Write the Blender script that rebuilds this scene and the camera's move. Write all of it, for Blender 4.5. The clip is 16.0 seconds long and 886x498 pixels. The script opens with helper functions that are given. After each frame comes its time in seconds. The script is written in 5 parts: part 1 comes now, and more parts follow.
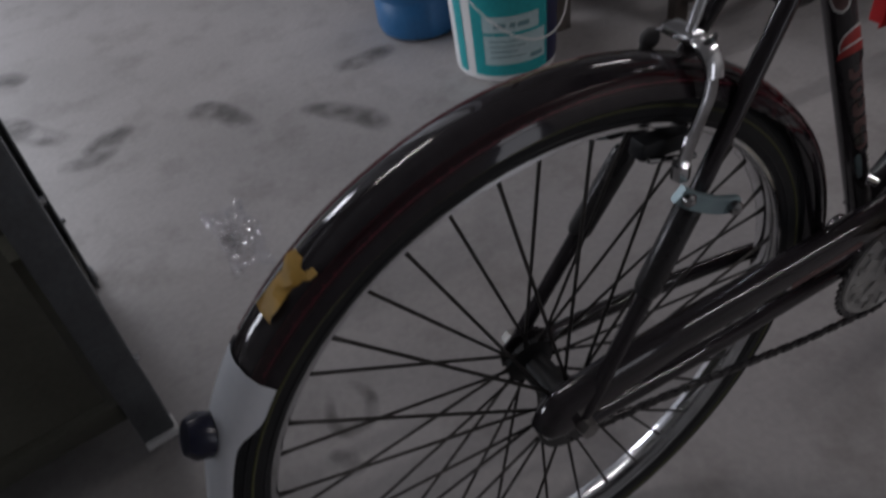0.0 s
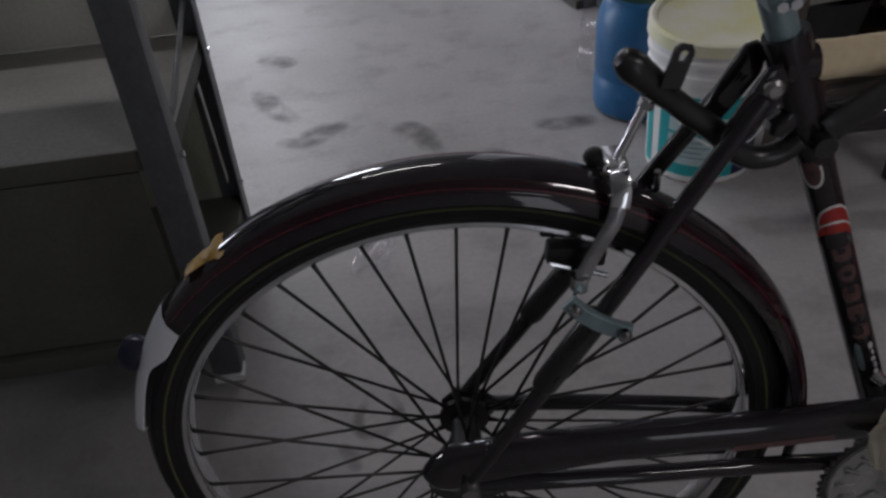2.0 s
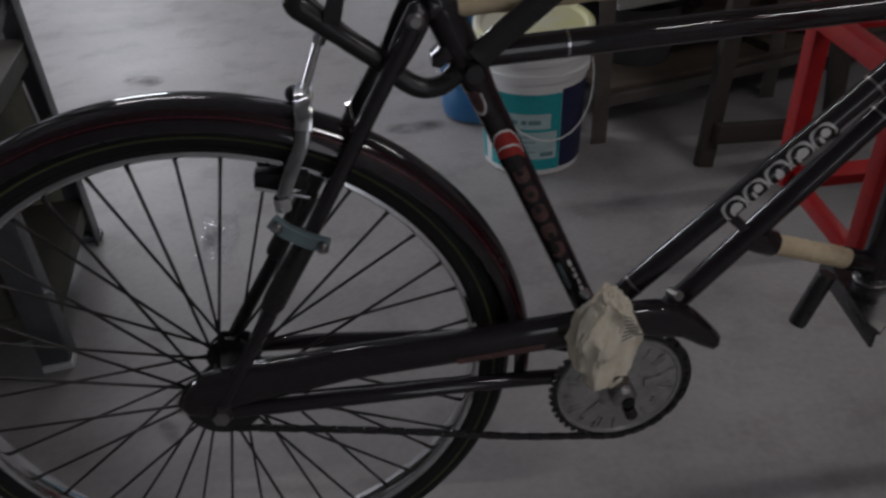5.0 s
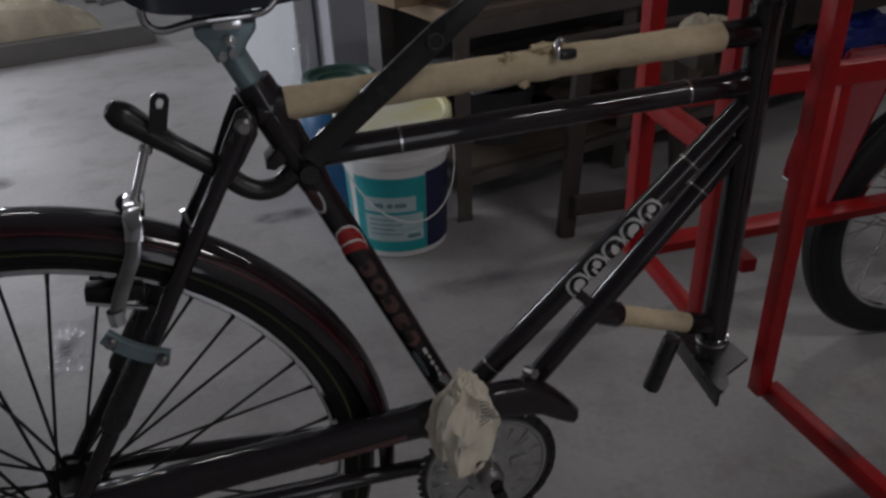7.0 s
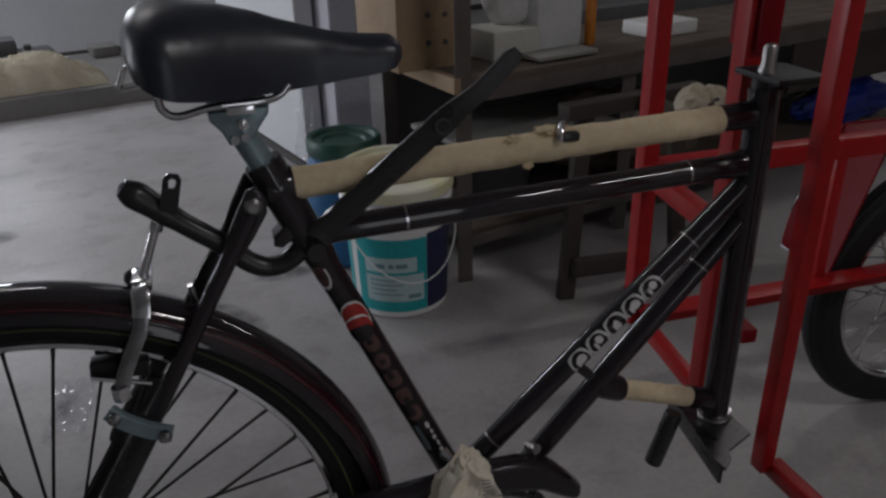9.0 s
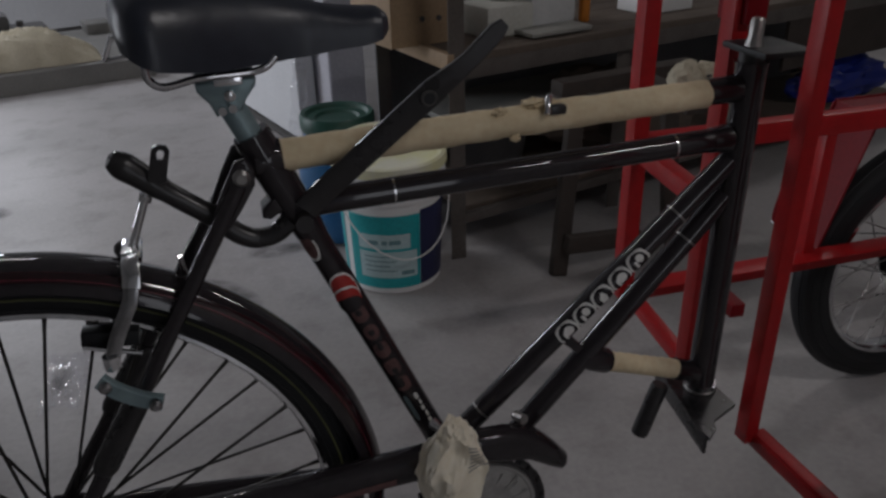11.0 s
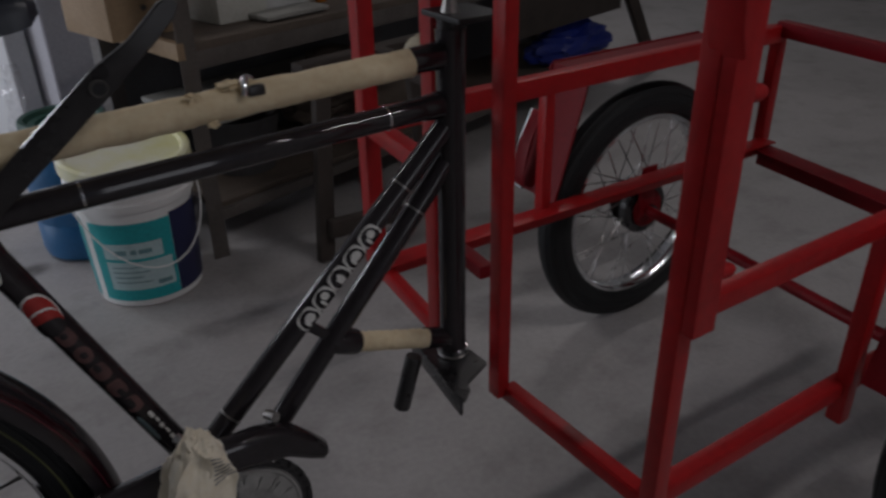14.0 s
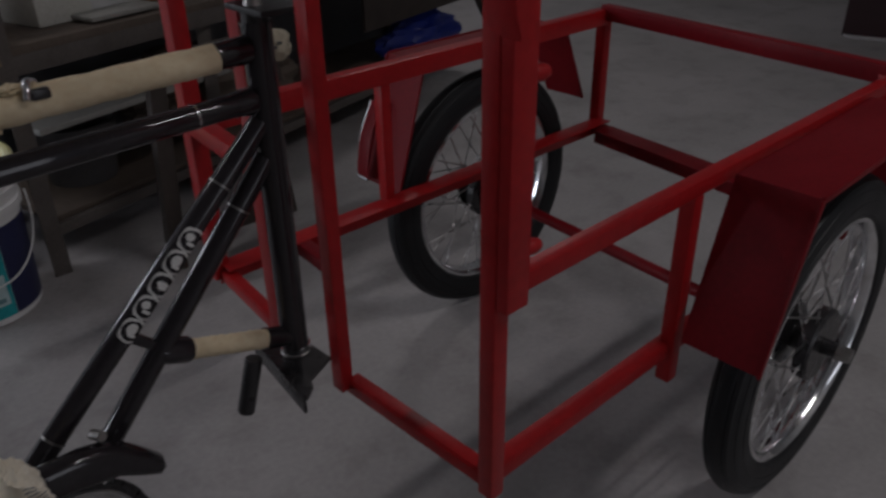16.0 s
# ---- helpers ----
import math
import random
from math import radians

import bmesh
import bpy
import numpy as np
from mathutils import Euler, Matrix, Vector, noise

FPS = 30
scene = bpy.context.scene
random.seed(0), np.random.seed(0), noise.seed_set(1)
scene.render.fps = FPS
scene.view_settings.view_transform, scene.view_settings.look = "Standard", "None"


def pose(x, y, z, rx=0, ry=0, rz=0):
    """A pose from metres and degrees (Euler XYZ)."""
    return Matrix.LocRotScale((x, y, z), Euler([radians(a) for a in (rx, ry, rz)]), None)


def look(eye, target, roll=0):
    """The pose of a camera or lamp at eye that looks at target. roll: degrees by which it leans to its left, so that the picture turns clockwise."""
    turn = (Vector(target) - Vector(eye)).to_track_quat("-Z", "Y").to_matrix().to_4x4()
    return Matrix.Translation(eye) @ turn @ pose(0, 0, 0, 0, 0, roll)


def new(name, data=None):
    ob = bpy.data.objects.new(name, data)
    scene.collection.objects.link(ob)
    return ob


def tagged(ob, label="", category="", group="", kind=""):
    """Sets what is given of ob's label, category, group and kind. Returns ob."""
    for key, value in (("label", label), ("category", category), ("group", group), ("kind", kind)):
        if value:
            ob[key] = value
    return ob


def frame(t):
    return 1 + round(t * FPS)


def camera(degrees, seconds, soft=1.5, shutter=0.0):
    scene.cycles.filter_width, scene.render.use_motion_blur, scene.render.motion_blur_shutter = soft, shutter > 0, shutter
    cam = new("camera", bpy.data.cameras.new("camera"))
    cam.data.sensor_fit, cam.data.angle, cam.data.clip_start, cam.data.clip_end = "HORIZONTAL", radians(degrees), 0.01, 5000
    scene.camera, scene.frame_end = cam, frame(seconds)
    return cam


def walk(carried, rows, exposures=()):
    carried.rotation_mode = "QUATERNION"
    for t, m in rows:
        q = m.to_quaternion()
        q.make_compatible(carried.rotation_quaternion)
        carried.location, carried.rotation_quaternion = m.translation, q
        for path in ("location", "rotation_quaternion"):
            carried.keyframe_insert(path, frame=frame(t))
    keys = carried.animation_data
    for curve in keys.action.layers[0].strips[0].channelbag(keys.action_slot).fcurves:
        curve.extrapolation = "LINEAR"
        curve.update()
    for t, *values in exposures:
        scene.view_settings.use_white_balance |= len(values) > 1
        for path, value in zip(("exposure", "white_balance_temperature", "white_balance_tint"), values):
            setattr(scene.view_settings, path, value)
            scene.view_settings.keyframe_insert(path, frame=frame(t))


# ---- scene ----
cam = camera(59.6, 16.0, soft=2.7, shutter=0.6)
PATH = [
    (0, (-0.2685, -0.4045, 1.0233), (0.3256, 1.0055, -0.3753), -9.1),
    (0.5, (-0.2052, -0.4024, 1.0078), (0.2582, 0.9817, -0.4645), -9.6),
    (1, (-0.1192, -0.4159, 1.0088), (0.2769, 1.0657, -0.3867), -6.1),
    (1.5, (-0.0352, -0.4875, 1.0347), (0.1348, 1.1279, -0.253), -4.1),
    (2, (0.0042, -0.5507, 1.0492), (-0.0103, 1.1154, -0.1856), -4.6),
    (2.5, (0.0146, -0.5891, 1.0275), (0.0457, 1.132, -0.1286), -3.5),
    (3, (0.0301, -0.6544, 1.0171), (0.1307, 1.0978, -0.0881), -1.1),
    (3.5, (0.0747, -0.6917, 1.0016), (0.1608, 1.017, -0.17), -3.0),
    (6, (0.2468, -0.7083, 0.9974), (0.5713, 1.0087, -0.1192), -2.7),
    (6.5, (0.2499, -0.7083, 1.0036), (0.6833, 1.018, -0.0591), -2.9),
    (7, (0.252, -0.7083, 1.013), (0.7455, 1.0398, 0.0124), -2.3),
    (7.5, (0.2489, -0.7052, 1.0202), (0.7435, 1.0678, 0.0643), -1.5),
    (8, (0.2447, -0.7041, 1.0275), (0.7372, 1.0895, 0.1109), -1.7),
    (8.5, (0.2468, -0.7031, 1.0368), (0.7797, 1.0999, 0.1607), -1.1),
    (9, (0.2479, -0.7021, 1.042), (0.7673, 1.102, 0.1617), -1.5),
    (11.5, (0.2551, -0.7166, 1.0347), (0.7777, 1.046, 0.0747), -1.3),
    (12, (0.2582, -0.7093, 1.0223), (0.8813, 1.0014, 0.0301), -0.6),
    (12.5, (0.281, -0.7114, 1.0223), (1.0172, 0.9485, 0.0218), -0.5),
    (13, (0.2976, -0.7156, 1.0233), (1.1385, 0.9153, 0.0581), -0.2),
    (13.5, (0.3225, -0.7197, 1.0213), (1.2525, 0.8604, 0.0518), -1.0),
    (14, (0.3329, -0.7228, 1.0213), (1.3375, 0.8065, 0.0467), -1.2),
    (14.5, (0.3474, -0.7311, 1.0181), (1.4257, 0.7256, 0.0104), -1.1),
    (15, (0.3609, -0.7384, 1.0171), (1.5014, 0.6779, 0.0207), -1.3),
    (15.5, (0.3702, -0.755, 1.014), (1.5553, 0.624, 0.0166), -1.5),
    (16, (0.3837, -0.7643, 1.0161), (1.6278, 0.5628, 0.0228), -1.0),
]
walk(cam, [(t, look(eye, target, roll)) for t, eye, target, roll in PATH], [(0.0, 0.36, 6450, 15.0), (3.0, 0.32, 6450, 14.0), (7.0, 0.15, 6500, 13.0), (12.5, 0.17, 6500, 13.0), (16.0, 0.03, 6400, 15.0)])

# ---- light ----
ROOM = radians(16)                       # the room's walls are turned against the bicycle
U, V = Vector((math.cos(ROOM), math.sin(ROOM), 0)), Vector((-math.sin(ROOM), math.cos(ROOM), 0))


def room(u, v, z=0.0):
    """A point given along the room's own axes."""
    return U * u + V * v + Vector((0, 0, z))


world = bpy.data.worlds.new("world")
scene.world = world
world.use_nodes = True
world.node_tree.nodes["Background"].inputs[0].default_value = (0.55, 0.62, 0.75, 1)
world.node_tree.nodes["Background"].inputs[1].default_value = 0.12


def area(name, where, target, sx, sy, watts, color):
    lamp = bpy.data.lights.new(name, "AREA")
    lamp.shape, lamp.size, lamp.size_y, lamp.energy, lamp.color = "RECTANGLE", sx, sy, watts, color
    ob = new(name, lamp)
    ob.matrix_world = look(where, target)
    return ob


area("daylight_in_window", room(0.0, 5.42, 1.71), room(-0.2, 0.5, 0.0), 0.8, 0.60, 21, (0.88, 0.93, 1.0))
# fill added from an unseen west opening, to brighten partition and bench
area("west_fill_light", room(-3.06, 4.2, 1.1), room(1.2, 2.6, 0.4), 1.0, 1.9, 58, (0.88, 0.93, 1.0))
# added fill from the camera side; no doorway is known there
area("south_fill_light", room(0.2, -3.06, 1.1), room(0.5, 0.0, 0.6), 0.5, 1.9, 3, (0.92, 0.95, 1.0))
# unseen tubes; the second and third are added to fill cart and bucket
TUBES = ((0.0, 2.3, 9), (3.9, 1.3, 7), (1.5, -2.0, 13.5))
for u, v, watts in TUBES:
    area("tube_light_glow", room(u, v, 2.785), room(u, v, 0), 1.15, 0.07, watts, (1.0, 0.97, 0.95))


# ---- materials ----
def material(name, color, rough=0.5, metal=0.0, dark=None, scale=8.0, fine=120.0, amount=0.5, bump=0.0, spots=0.0, coat=0.0, spec=0.5):
    """A surface with broad stains and fine grain: color goes over to dark where the noise is high."""
    m = bpy.data.materials.new(name)
    m.use_nodes = True
    n, l = m.node_tree.nodes, m.node_tree.links
    b = n["Principled BSDF"]
    b.inputs["Metallic"].default_value = metal
    b.inputs["Coat Weight"].default_value = coat
    b.inputs["Specular IOR Level"].default_value = spec
    b.inputs["Coat Roughness"].default_value = 0.04
    co = n.new("ShaderNodeTexCoord")
    big, small = n.new("ShaderNodeTexNoise"), n.new("ShaderNodeTexNoise")
    big.inputs["Scale"].default_value, big.inputs["Detail"].default_value = scale, 6
    small.inputs["Scale"].default_value, small.inputs["Detail"].default_value = fine, 3
    for t in (big, small):
        l.new(co.outputs["Object"], t.inputs["Vector"])
    ramp = n.new("ShaderNodeValToRGB")
    ramp.color_ramp.elements[0].position, ramp.color_ramp.elements[1].position = 0.42, 0.72
    l.new(big.outputs["Fac"], ramp.inputs["Fac"])
    dark = dark or tuple(c * 0.6 for c in color)
    mix = n.new("ShaderNodeMix")
    mix.data_type = "RGBA"
    mix.inputs[6].default_value, mix.inputs[7].default_value = (*color, 1), (*dark, 1)
    f = n.new("ShaderNodeMath")
    f.operation = "MULTIPLY"
    f.inputs[1].default_value = amount
    l.new(ramp.outputs["Color"], f.inputs[0])
    l.new(f.outputs[0], mix.inputs[0])
    grain = n.new("ShaderNodeMix")
    grain.data_type, grain.blend_type = "RGBA", "OVERLAY"
    grain.inputs[0].default_value = 0.25 if not spots else spots
    l.new(mix.outputs[2], grain.inputs[6])
    l.new(small.outputs["Fac"], grain.inputs[7])
    l.new(grain.outputs[2], b.inputs["Base Color"])
    r = n.new("ShaderNodeMapRange")
    r.inputs[3].default_value, r.inputs[4].default_value = max(rough * 0.72, 0.03), min(rough * 1.3 + 0.015, 1)
    l.new(big.outputs["Fac"], r.inputs[0])
    l.new(r.outputs[0], b.inputs["Roughness"])
    if bump:
        bp = n.new("ShaderNodeBump")
        bp.inputs["Strength"].default_value, bp.inputs["Distance"].default_value = bump, 0.002
        l.new(small.outputs["Fac"], bp.inputs["Height"])
        l.new(bp.outputs[0], b.inputs["Normal"])
    return m


BLACK = material("black_enamel", (0.022, 0.019, 0.022), 0.05, dark=(0.030, 0.025, 0.028), coat=0.0, spec=0.5)
MAROON = material("maroon_enamel", (0.022, 0.006, 0.009), 0.08, dark=(0.013, 0.005, 0.006), coat=0.4)
STRIPE = material("maroon_pinstripe", (0.20, 0.026, 0.045), 0.3)
DULL_BLACK = material("worn_black_paint", (0.021, 0.020, 0.022), 0.27, dark=(0.034, 0.032, 0.032), scale=25, bump=0.06)
RUBBER = material("tyre_rubber", (0.014, 0.015, 0.017), 0.46, dark=(0.021, 0.021, 0.021), scale=14, bump=0.08, spec=0.28)
YELLOW_LINE = material("olive_yellow_line", (0.11, 0.113, 0.045), 0.6)
CHROME = material("chrome", (0.80, 0.81, 0.83), 0.13, 1.0, dark=(0.45, 0.44, 0.43), scale=30)
DARK_CHROME = material("tarnished_chrome", (0.55, 0.55, 0.57), 0.10, 1.0, dark=(0.20, 0.20, 0.20), scale=60)
DULL_CHROME = material("dulled_chrome", (0.42, 0.42, 0.43), 0.16, 1.0, dark=(0.14, 0.14, 0.14), scale=45)
SPOKE = material("oiled_steel_spoke", (0.060, 0.056, 0.054), 0.42, 0.7, scale=40)
BRIGHT_SPOKE = material("plated_spoke", (0.62, 0.62, 0.62), 0.28, 1.0, scale=40)
ZINC = material("blue_zinc", (0.25, 0.34, 0.36), 0.34, 0.35, dark=(0.17, 0.23, 0.25), scale=30)
STEEL = material("bare_steel", (0.36, 0.35, 0.34), 0.38, 0.9, dark=(0.16, 0.15, 0.14), scale=35)
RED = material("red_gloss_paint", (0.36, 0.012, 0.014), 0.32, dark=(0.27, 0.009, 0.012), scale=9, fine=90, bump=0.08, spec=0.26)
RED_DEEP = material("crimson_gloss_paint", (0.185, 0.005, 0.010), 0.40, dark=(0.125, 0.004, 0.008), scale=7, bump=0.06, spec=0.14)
PAPER = material("brown_wrapping_paper", (0.73, 0.61, 0.41), 0.85, dark=(0.56, 0.45, 0.28), scale=18, bump=0.4)
CREAM_PAPER = material("cream_paper", (0.86, 0.80, 0.67), 0.88, dark=(0.74, 0.65, 0.49), scale=26, bump=0.5)
WHITE_PLASTIC = material("white_plastic", (0.85, 0.86, 0.86), 0.42, dark=(0.74, 0.74, 0.72), scale=6)
TEAL = material("teal_print", (0.010, 0.39, 0.42), 0.40, dark=(0.012, 0.33, 0.37))
NAVY = material("navy_print", (0.020, 0.024, 0.085), 0.40)
REFLECTOR = material("dark_reflector_glass", (0.012, 0.014, 0.032), 0.25)
LABEL = material("pale_label", (0.50, 0.66, 0.68), 0.5, dark=(0.42, 0.58, 0.60), scale=30)
PRINT = material("grey_print", (0.16, 0.30, 0.33), 0.6)
NEWSPRINT = material("grey_newsprint", (0.30, 0.29, 0.28), 0.8)
LID_CREAM = material("stained_cream_lid", (0.82, 0.82, 0.68), 0.5, dark=(0.76, 0.74, 0.30), scale=7, amount=0.95)
BLUE_PLASTIC = material("blue_plastic", (0.022, 0.14, 0.33), 0.40, dark=(0.03, 0.11, 0.24))
DEEP_BLUE = material("deep_blue_plastic", (0.010, 0.025, 0.22), 0.4)
GREEN_PLASTIC = material("dark_green_plastic", (0.022, 0.085, 0.066), 0.42, dark=(0.03, 0.06, 0.05))
PALE_BAG = material("milky_plastic_bag", (0.64, 0.65, 0.65), 0.42, dark=(0.46, 0.47, 0.47), scale=14, bump=0.2)
ALLOY = material("worn_alloy", (0.44, 0.44, 0.43), 0.34, 0.6, dark=(0.28, 0.27, 0.26), scale=40, bump=0.2)
LEATHER = material("black_saddle_leather", (0.019, 0.023, 0.034), 0.34, dark=(0.032, 0.037, 0.050), scale=16, fine=70, amount=0.8, bump=0.25)
RACK_STEEL = material("grey_painted_angle_iron", (0.13, 0.14, 0.15), 0.42, 0.4, dark=(0.07, 0.07, 0.072), scale=12, bump=0.15)
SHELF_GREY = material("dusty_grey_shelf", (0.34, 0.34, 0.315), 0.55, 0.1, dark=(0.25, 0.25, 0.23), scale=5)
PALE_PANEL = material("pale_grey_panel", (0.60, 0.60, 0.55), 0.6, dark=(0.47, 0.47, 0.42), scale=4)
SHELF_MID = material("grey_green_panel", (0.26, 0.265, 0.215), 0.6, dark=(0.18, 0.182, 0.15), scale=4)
SHELF_DARK = material("dark_panel_and_rim_shade", (0.075, 0.076, 0.060), 0.6, dark=(0.05, 0.048, 0.040), scale=5)
OLD_WOOD = material("grimy_wood", (0.125, 0.098, 0.078), 0.75, dark=(0.070, 0.058, 0.050), scale=9, bump=0.4)
TRESTLE_WOOD = material("dark_brown_wood", (0.050, 0.039, 0.033), 0.75, dark=(0.032, 0.027, 0.024), scale=9, bump=0.4)
PALE_WOOD = material("plywood", (0.34, 0.24, 0.15), 0.7, dark=(0.25, 0.17, 0.10), scale=8, bump=0.2)
BENCH_STEEL = material("brown_grey_angle_iron", (0.14, 0.125, 0.115), 0.55, 0.3, dark=(0.08, 0.07, 0.06), scale=12)
# darkened colour for unseen walls and ceiling, to cut bounced light and reflections
UNSEEN_WALL = material("darkened_unseen_distemper", (0.42, 0.415, 0.41), 0.9, dark=(0.30, 0.295, 0.285), scale=2)
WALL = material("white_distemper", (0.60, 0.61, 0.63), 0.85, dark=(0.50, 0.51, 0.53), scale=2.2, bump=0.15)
COLUMN = material("lavender_grey_distemper", (0.50, 0.50, 0.55), 0.8, dark=(0.42, 0.42, 0.46), scale=3)
DARK_TRIM = material("dark_skirting", (0.060, 0.057, 0.055), 0.7, scale=6)
CONCRETE = material("grey_platform_concrete", (0.20, 0.195, 0.185), 0.85, dark=(0.13, 0.125, 0.12), scale=5, bump=0.4)
CLOTH = material("cream_sacking", (0.52, 0.47, 0.36), 0.9, dark=(0.36, 0.31, 0.22), scale=9, bump=0.6)
SHADOW_BLACK = material("shadow_black_clutter", (0.085, 0.083, 0.085), 0.6, dark=(0.060, 0.057, 0.056), scale=10)
SLATE = material("slate_grey_boarding", (0.13, 0.135, 0.145), 0.7, dark=(0.085, 0.086, 0.09), scale=5, bump=0.2)
BADGE_RED = material("badge_red", (0.42, 0.032, 0.028), 0.35)
BADGE_WHITE = material("badge_white", (0.82, 0.82, 0.80), 0.4)
DECAL_RED = material("faded_red_lettering", (0.13, 0.062, 0.060), 0.4, dark=(0.06, 0.032, 0.032), scale=90, amount=0.9)
AMBER = material("torn_yellow_tape", (0.52, 0.31, 0.06), 0.6, dark=(0.38, 0.17, 0.03), scale=60, bump=0.5)
WHITE_PAINT = material("white_enamel", (0.82, 0.85, 0.90), 0.35, dark=(0.74, 0.77, 0.82), scale=14)
ORANGE = material("orange_plastic", (0.62, 0.22, 0.03), 0.5)


def floor_material():
    m = material("worn_cement_floor", (0.40, 0.385, 0.385), 0.48, dark=(0.27, 0.262, 0.258), scale=1.4, fine=75, amount=0.8, bump=0.07, spots=0.16)
    n, l = m.node_tree.nodes, m.node_tree.links
    b = n["Principled BSDF"]
    old = b.inputs["Base Color"].links[0].from_socket
    co = n["Texture Coordinate"]
    mid = n.new("ShaderNodeTexNoise")
    mid.inputs["Scale"].default_value, mid.inputs["Detail"].default_value, mid.inputs["Roughness"].default_value = 6.5, 8, 0.62
    l.new(co.outputs["Object"], mid.inputs["Vector"])
    ramp = n.new("ShaderNodeValToRGB")
    ramp.color_ramp.elements[0].position, ramp.color_ramp.elements[1].position = 0.50, 0.74
    ramp.color_ramp.elements[0].color, ramp.color_ramp.elements[1].color = (1, 1, 1, 1), (0.62, 0.60, 0.58, 1)
    l.new(mid.outputs["Fac"], ramp.inputs["Fac"])
    mul = n.new("ShaderNodeMix")
    mul.data_type, mul.blend_type = "RGBA", "MULTIPLY"
    mul.inputs[0].default_value = 0.75
    l.new(old, mul.inputs[6])
    l.new(ramp.outputs["Color"], mul.inputs[7])
    l.new(mul.outputs[2], b.inputs["Base Color"])
    return m


def stain_material():
    """Black scuffs with ragged, half-open edges."""
    m = bpy.data.materials.new("ragged_scuff")
    m.use_nodes = True
    n, l = m.node_tree.nodes, m.node_tree.links
    b = n["Principled BSDF"]
    b.inputs["Base Color"].default_value, b.inputs["Roughness"].default_value = (0.15, 0.145, 0.142, 1), 0.55
    co, no, ra = n.new("ShaderNodeTexCoord"), n.new("ShaderNodeTexNoise"), n.new("ShaderNodeValToRGB")
    no.inputs["Scale"].default_value, no.inputs["Detail"].default_value = 15, 5
    ra.color_ramp.elements[0].position, ra.color_ramp.elements[1].position = 0.30, 0.62
    ra.color_ramp.elements[1].color = (0.64, 0.64, 0.64, 1)
    l.new(co.outputs["Object"], no.inputs["Vector"])
    l.new(no.outputs["Fac"], ra.inputs["Fac"])
    at = n.new("ShaderNodeAttribute")
    at.attribute_name = "edge"
    mu = n.new("ShaderNodeMath")
    mu.operation = "MULTIPLY"
    l.new(ra.outputs["Color"], mu.inputs[0])
    l.new(at.outputs["Fac"], mu.inputs[1])
    l.new(mu.outputs[0], b.inputs["Alpha"])
    return m


def film_material():
    """Thin clear plastic: mostly see-through, with sharp glints on its creases."""
    m = bpy.data.materials.new("thin_clear_film")
    m.use_nodes = True
    n, l = m.node_tree.nodes, m.node_tree.links
    n.remove(n["Principled BSDF"])
    clear, gloss, mix = n.new("ShaderNodeBsdfTransparent"), n.new("ShaderNodeBsdfGlossy"), n.new("ShaderNodeMixShader")
    clear.inputs[0].default_value = (0.95, 0.95, 0.96, 1)
    gloss.inputs["Roughness"].default_value = 0.07
    co, no, ra = n.new("ShaderNodeTexCoord"), n.new("ShaderNodeTexNoise"), n.new("ShaderNodeValToRGB")
    no.inputs["Scale"].default_value, no.inputs["Detail"].default_value, no.inputs["Distortion"].default_value = 55, 4, 1.5
    ra.color_ramp.elements[0].position, ra.color_ramp.elements[1].position = 0.45, 0.70
    ra.color_ramp.elements[0].color, ra.color_ramp.elements[1].color = (0.05, 0.05, 0.05, 1), (0.44, 0.44, 0.44, 1)
    l.new(co.outputs["Object"], no.inputs["Vector"])
    l.new(no.outputs["Fac"], ra.inputs["Fac"])
    crease, bp = n.new("ShaderNodeTexVoronoi"), n.new("ShaderNodeBump")
    crease.inputs["Scale"].default_value = 60
    bp.inputs["Strength"].default_value, bp.inputs["Distance"].default_value = 1.0, 0.003
    l.new(co.outputs["Object"], crease.inputs["Vector"])
    l.new(crease.outputs["Distance"], bp.inputs["Height"])
    l.new(bp.outputs[0], gloss.inputs["Normal"])
    l.new(ra.outputs["Color"], mix.inputs[0])
    l.new(clear.outputs[0], mix.inputs[1])
    l.new(gloss.outputs[0], mix.inputs[2])
    l.new(mix.outputs[0], n["Material Output"].inputs["Surface"])
    return m


FLOOR, STAIN, FILM = floor_material(), stain_material(), film_material()


# ---- builders ----
def thing(name, base, label, category, group="", kind=""):
    ob = new(name)
    ob.location = base
    ob.empty_display_size = 0.05
    return tagged(ob, label, category, group, kind)


def root_of(ob):
    while ob.parent:
        ob = ob.parent
    return ob


def part(name, bm, mat, parent, label="", smooth=True):
    """Links a bmesh, built in world places, as one mesh under a thing or a part of it."""
    bmesh.ops.recalc_face_normals(bm, faces=bm.faces)
    if parent is not None:
        bmesh.ops.translate(bm, vec=-Vector(root_of(parent).location), verts=bm.verts)
    me = bpy.data.meshes.new(name)
    bm.to_mesh(me)
    bm.free()
    for p in me.polygons:
        p.use_smooth = smooth
    if smooth:
        me.set_sharp_from_angle(angle=radians(38))
    me.materials.append(mat)
    ob = new(name, me)
    if parent is not None:
        ob.parent = parent
    return tagged(ob, label) if label else ob


def solid(name, bm, mat, base, label, category, group="", kind="", smooth=True):
    """A thing that is one mesh, with its origin at its base."""
    bmesh.ops.translate(bm, vec=-Vector(base), verts=bm.verts)
    ob = part(name, bm, mat, None, "", smooth)
    ob.location = base
    return tagged(ob, label, category, group, kind)


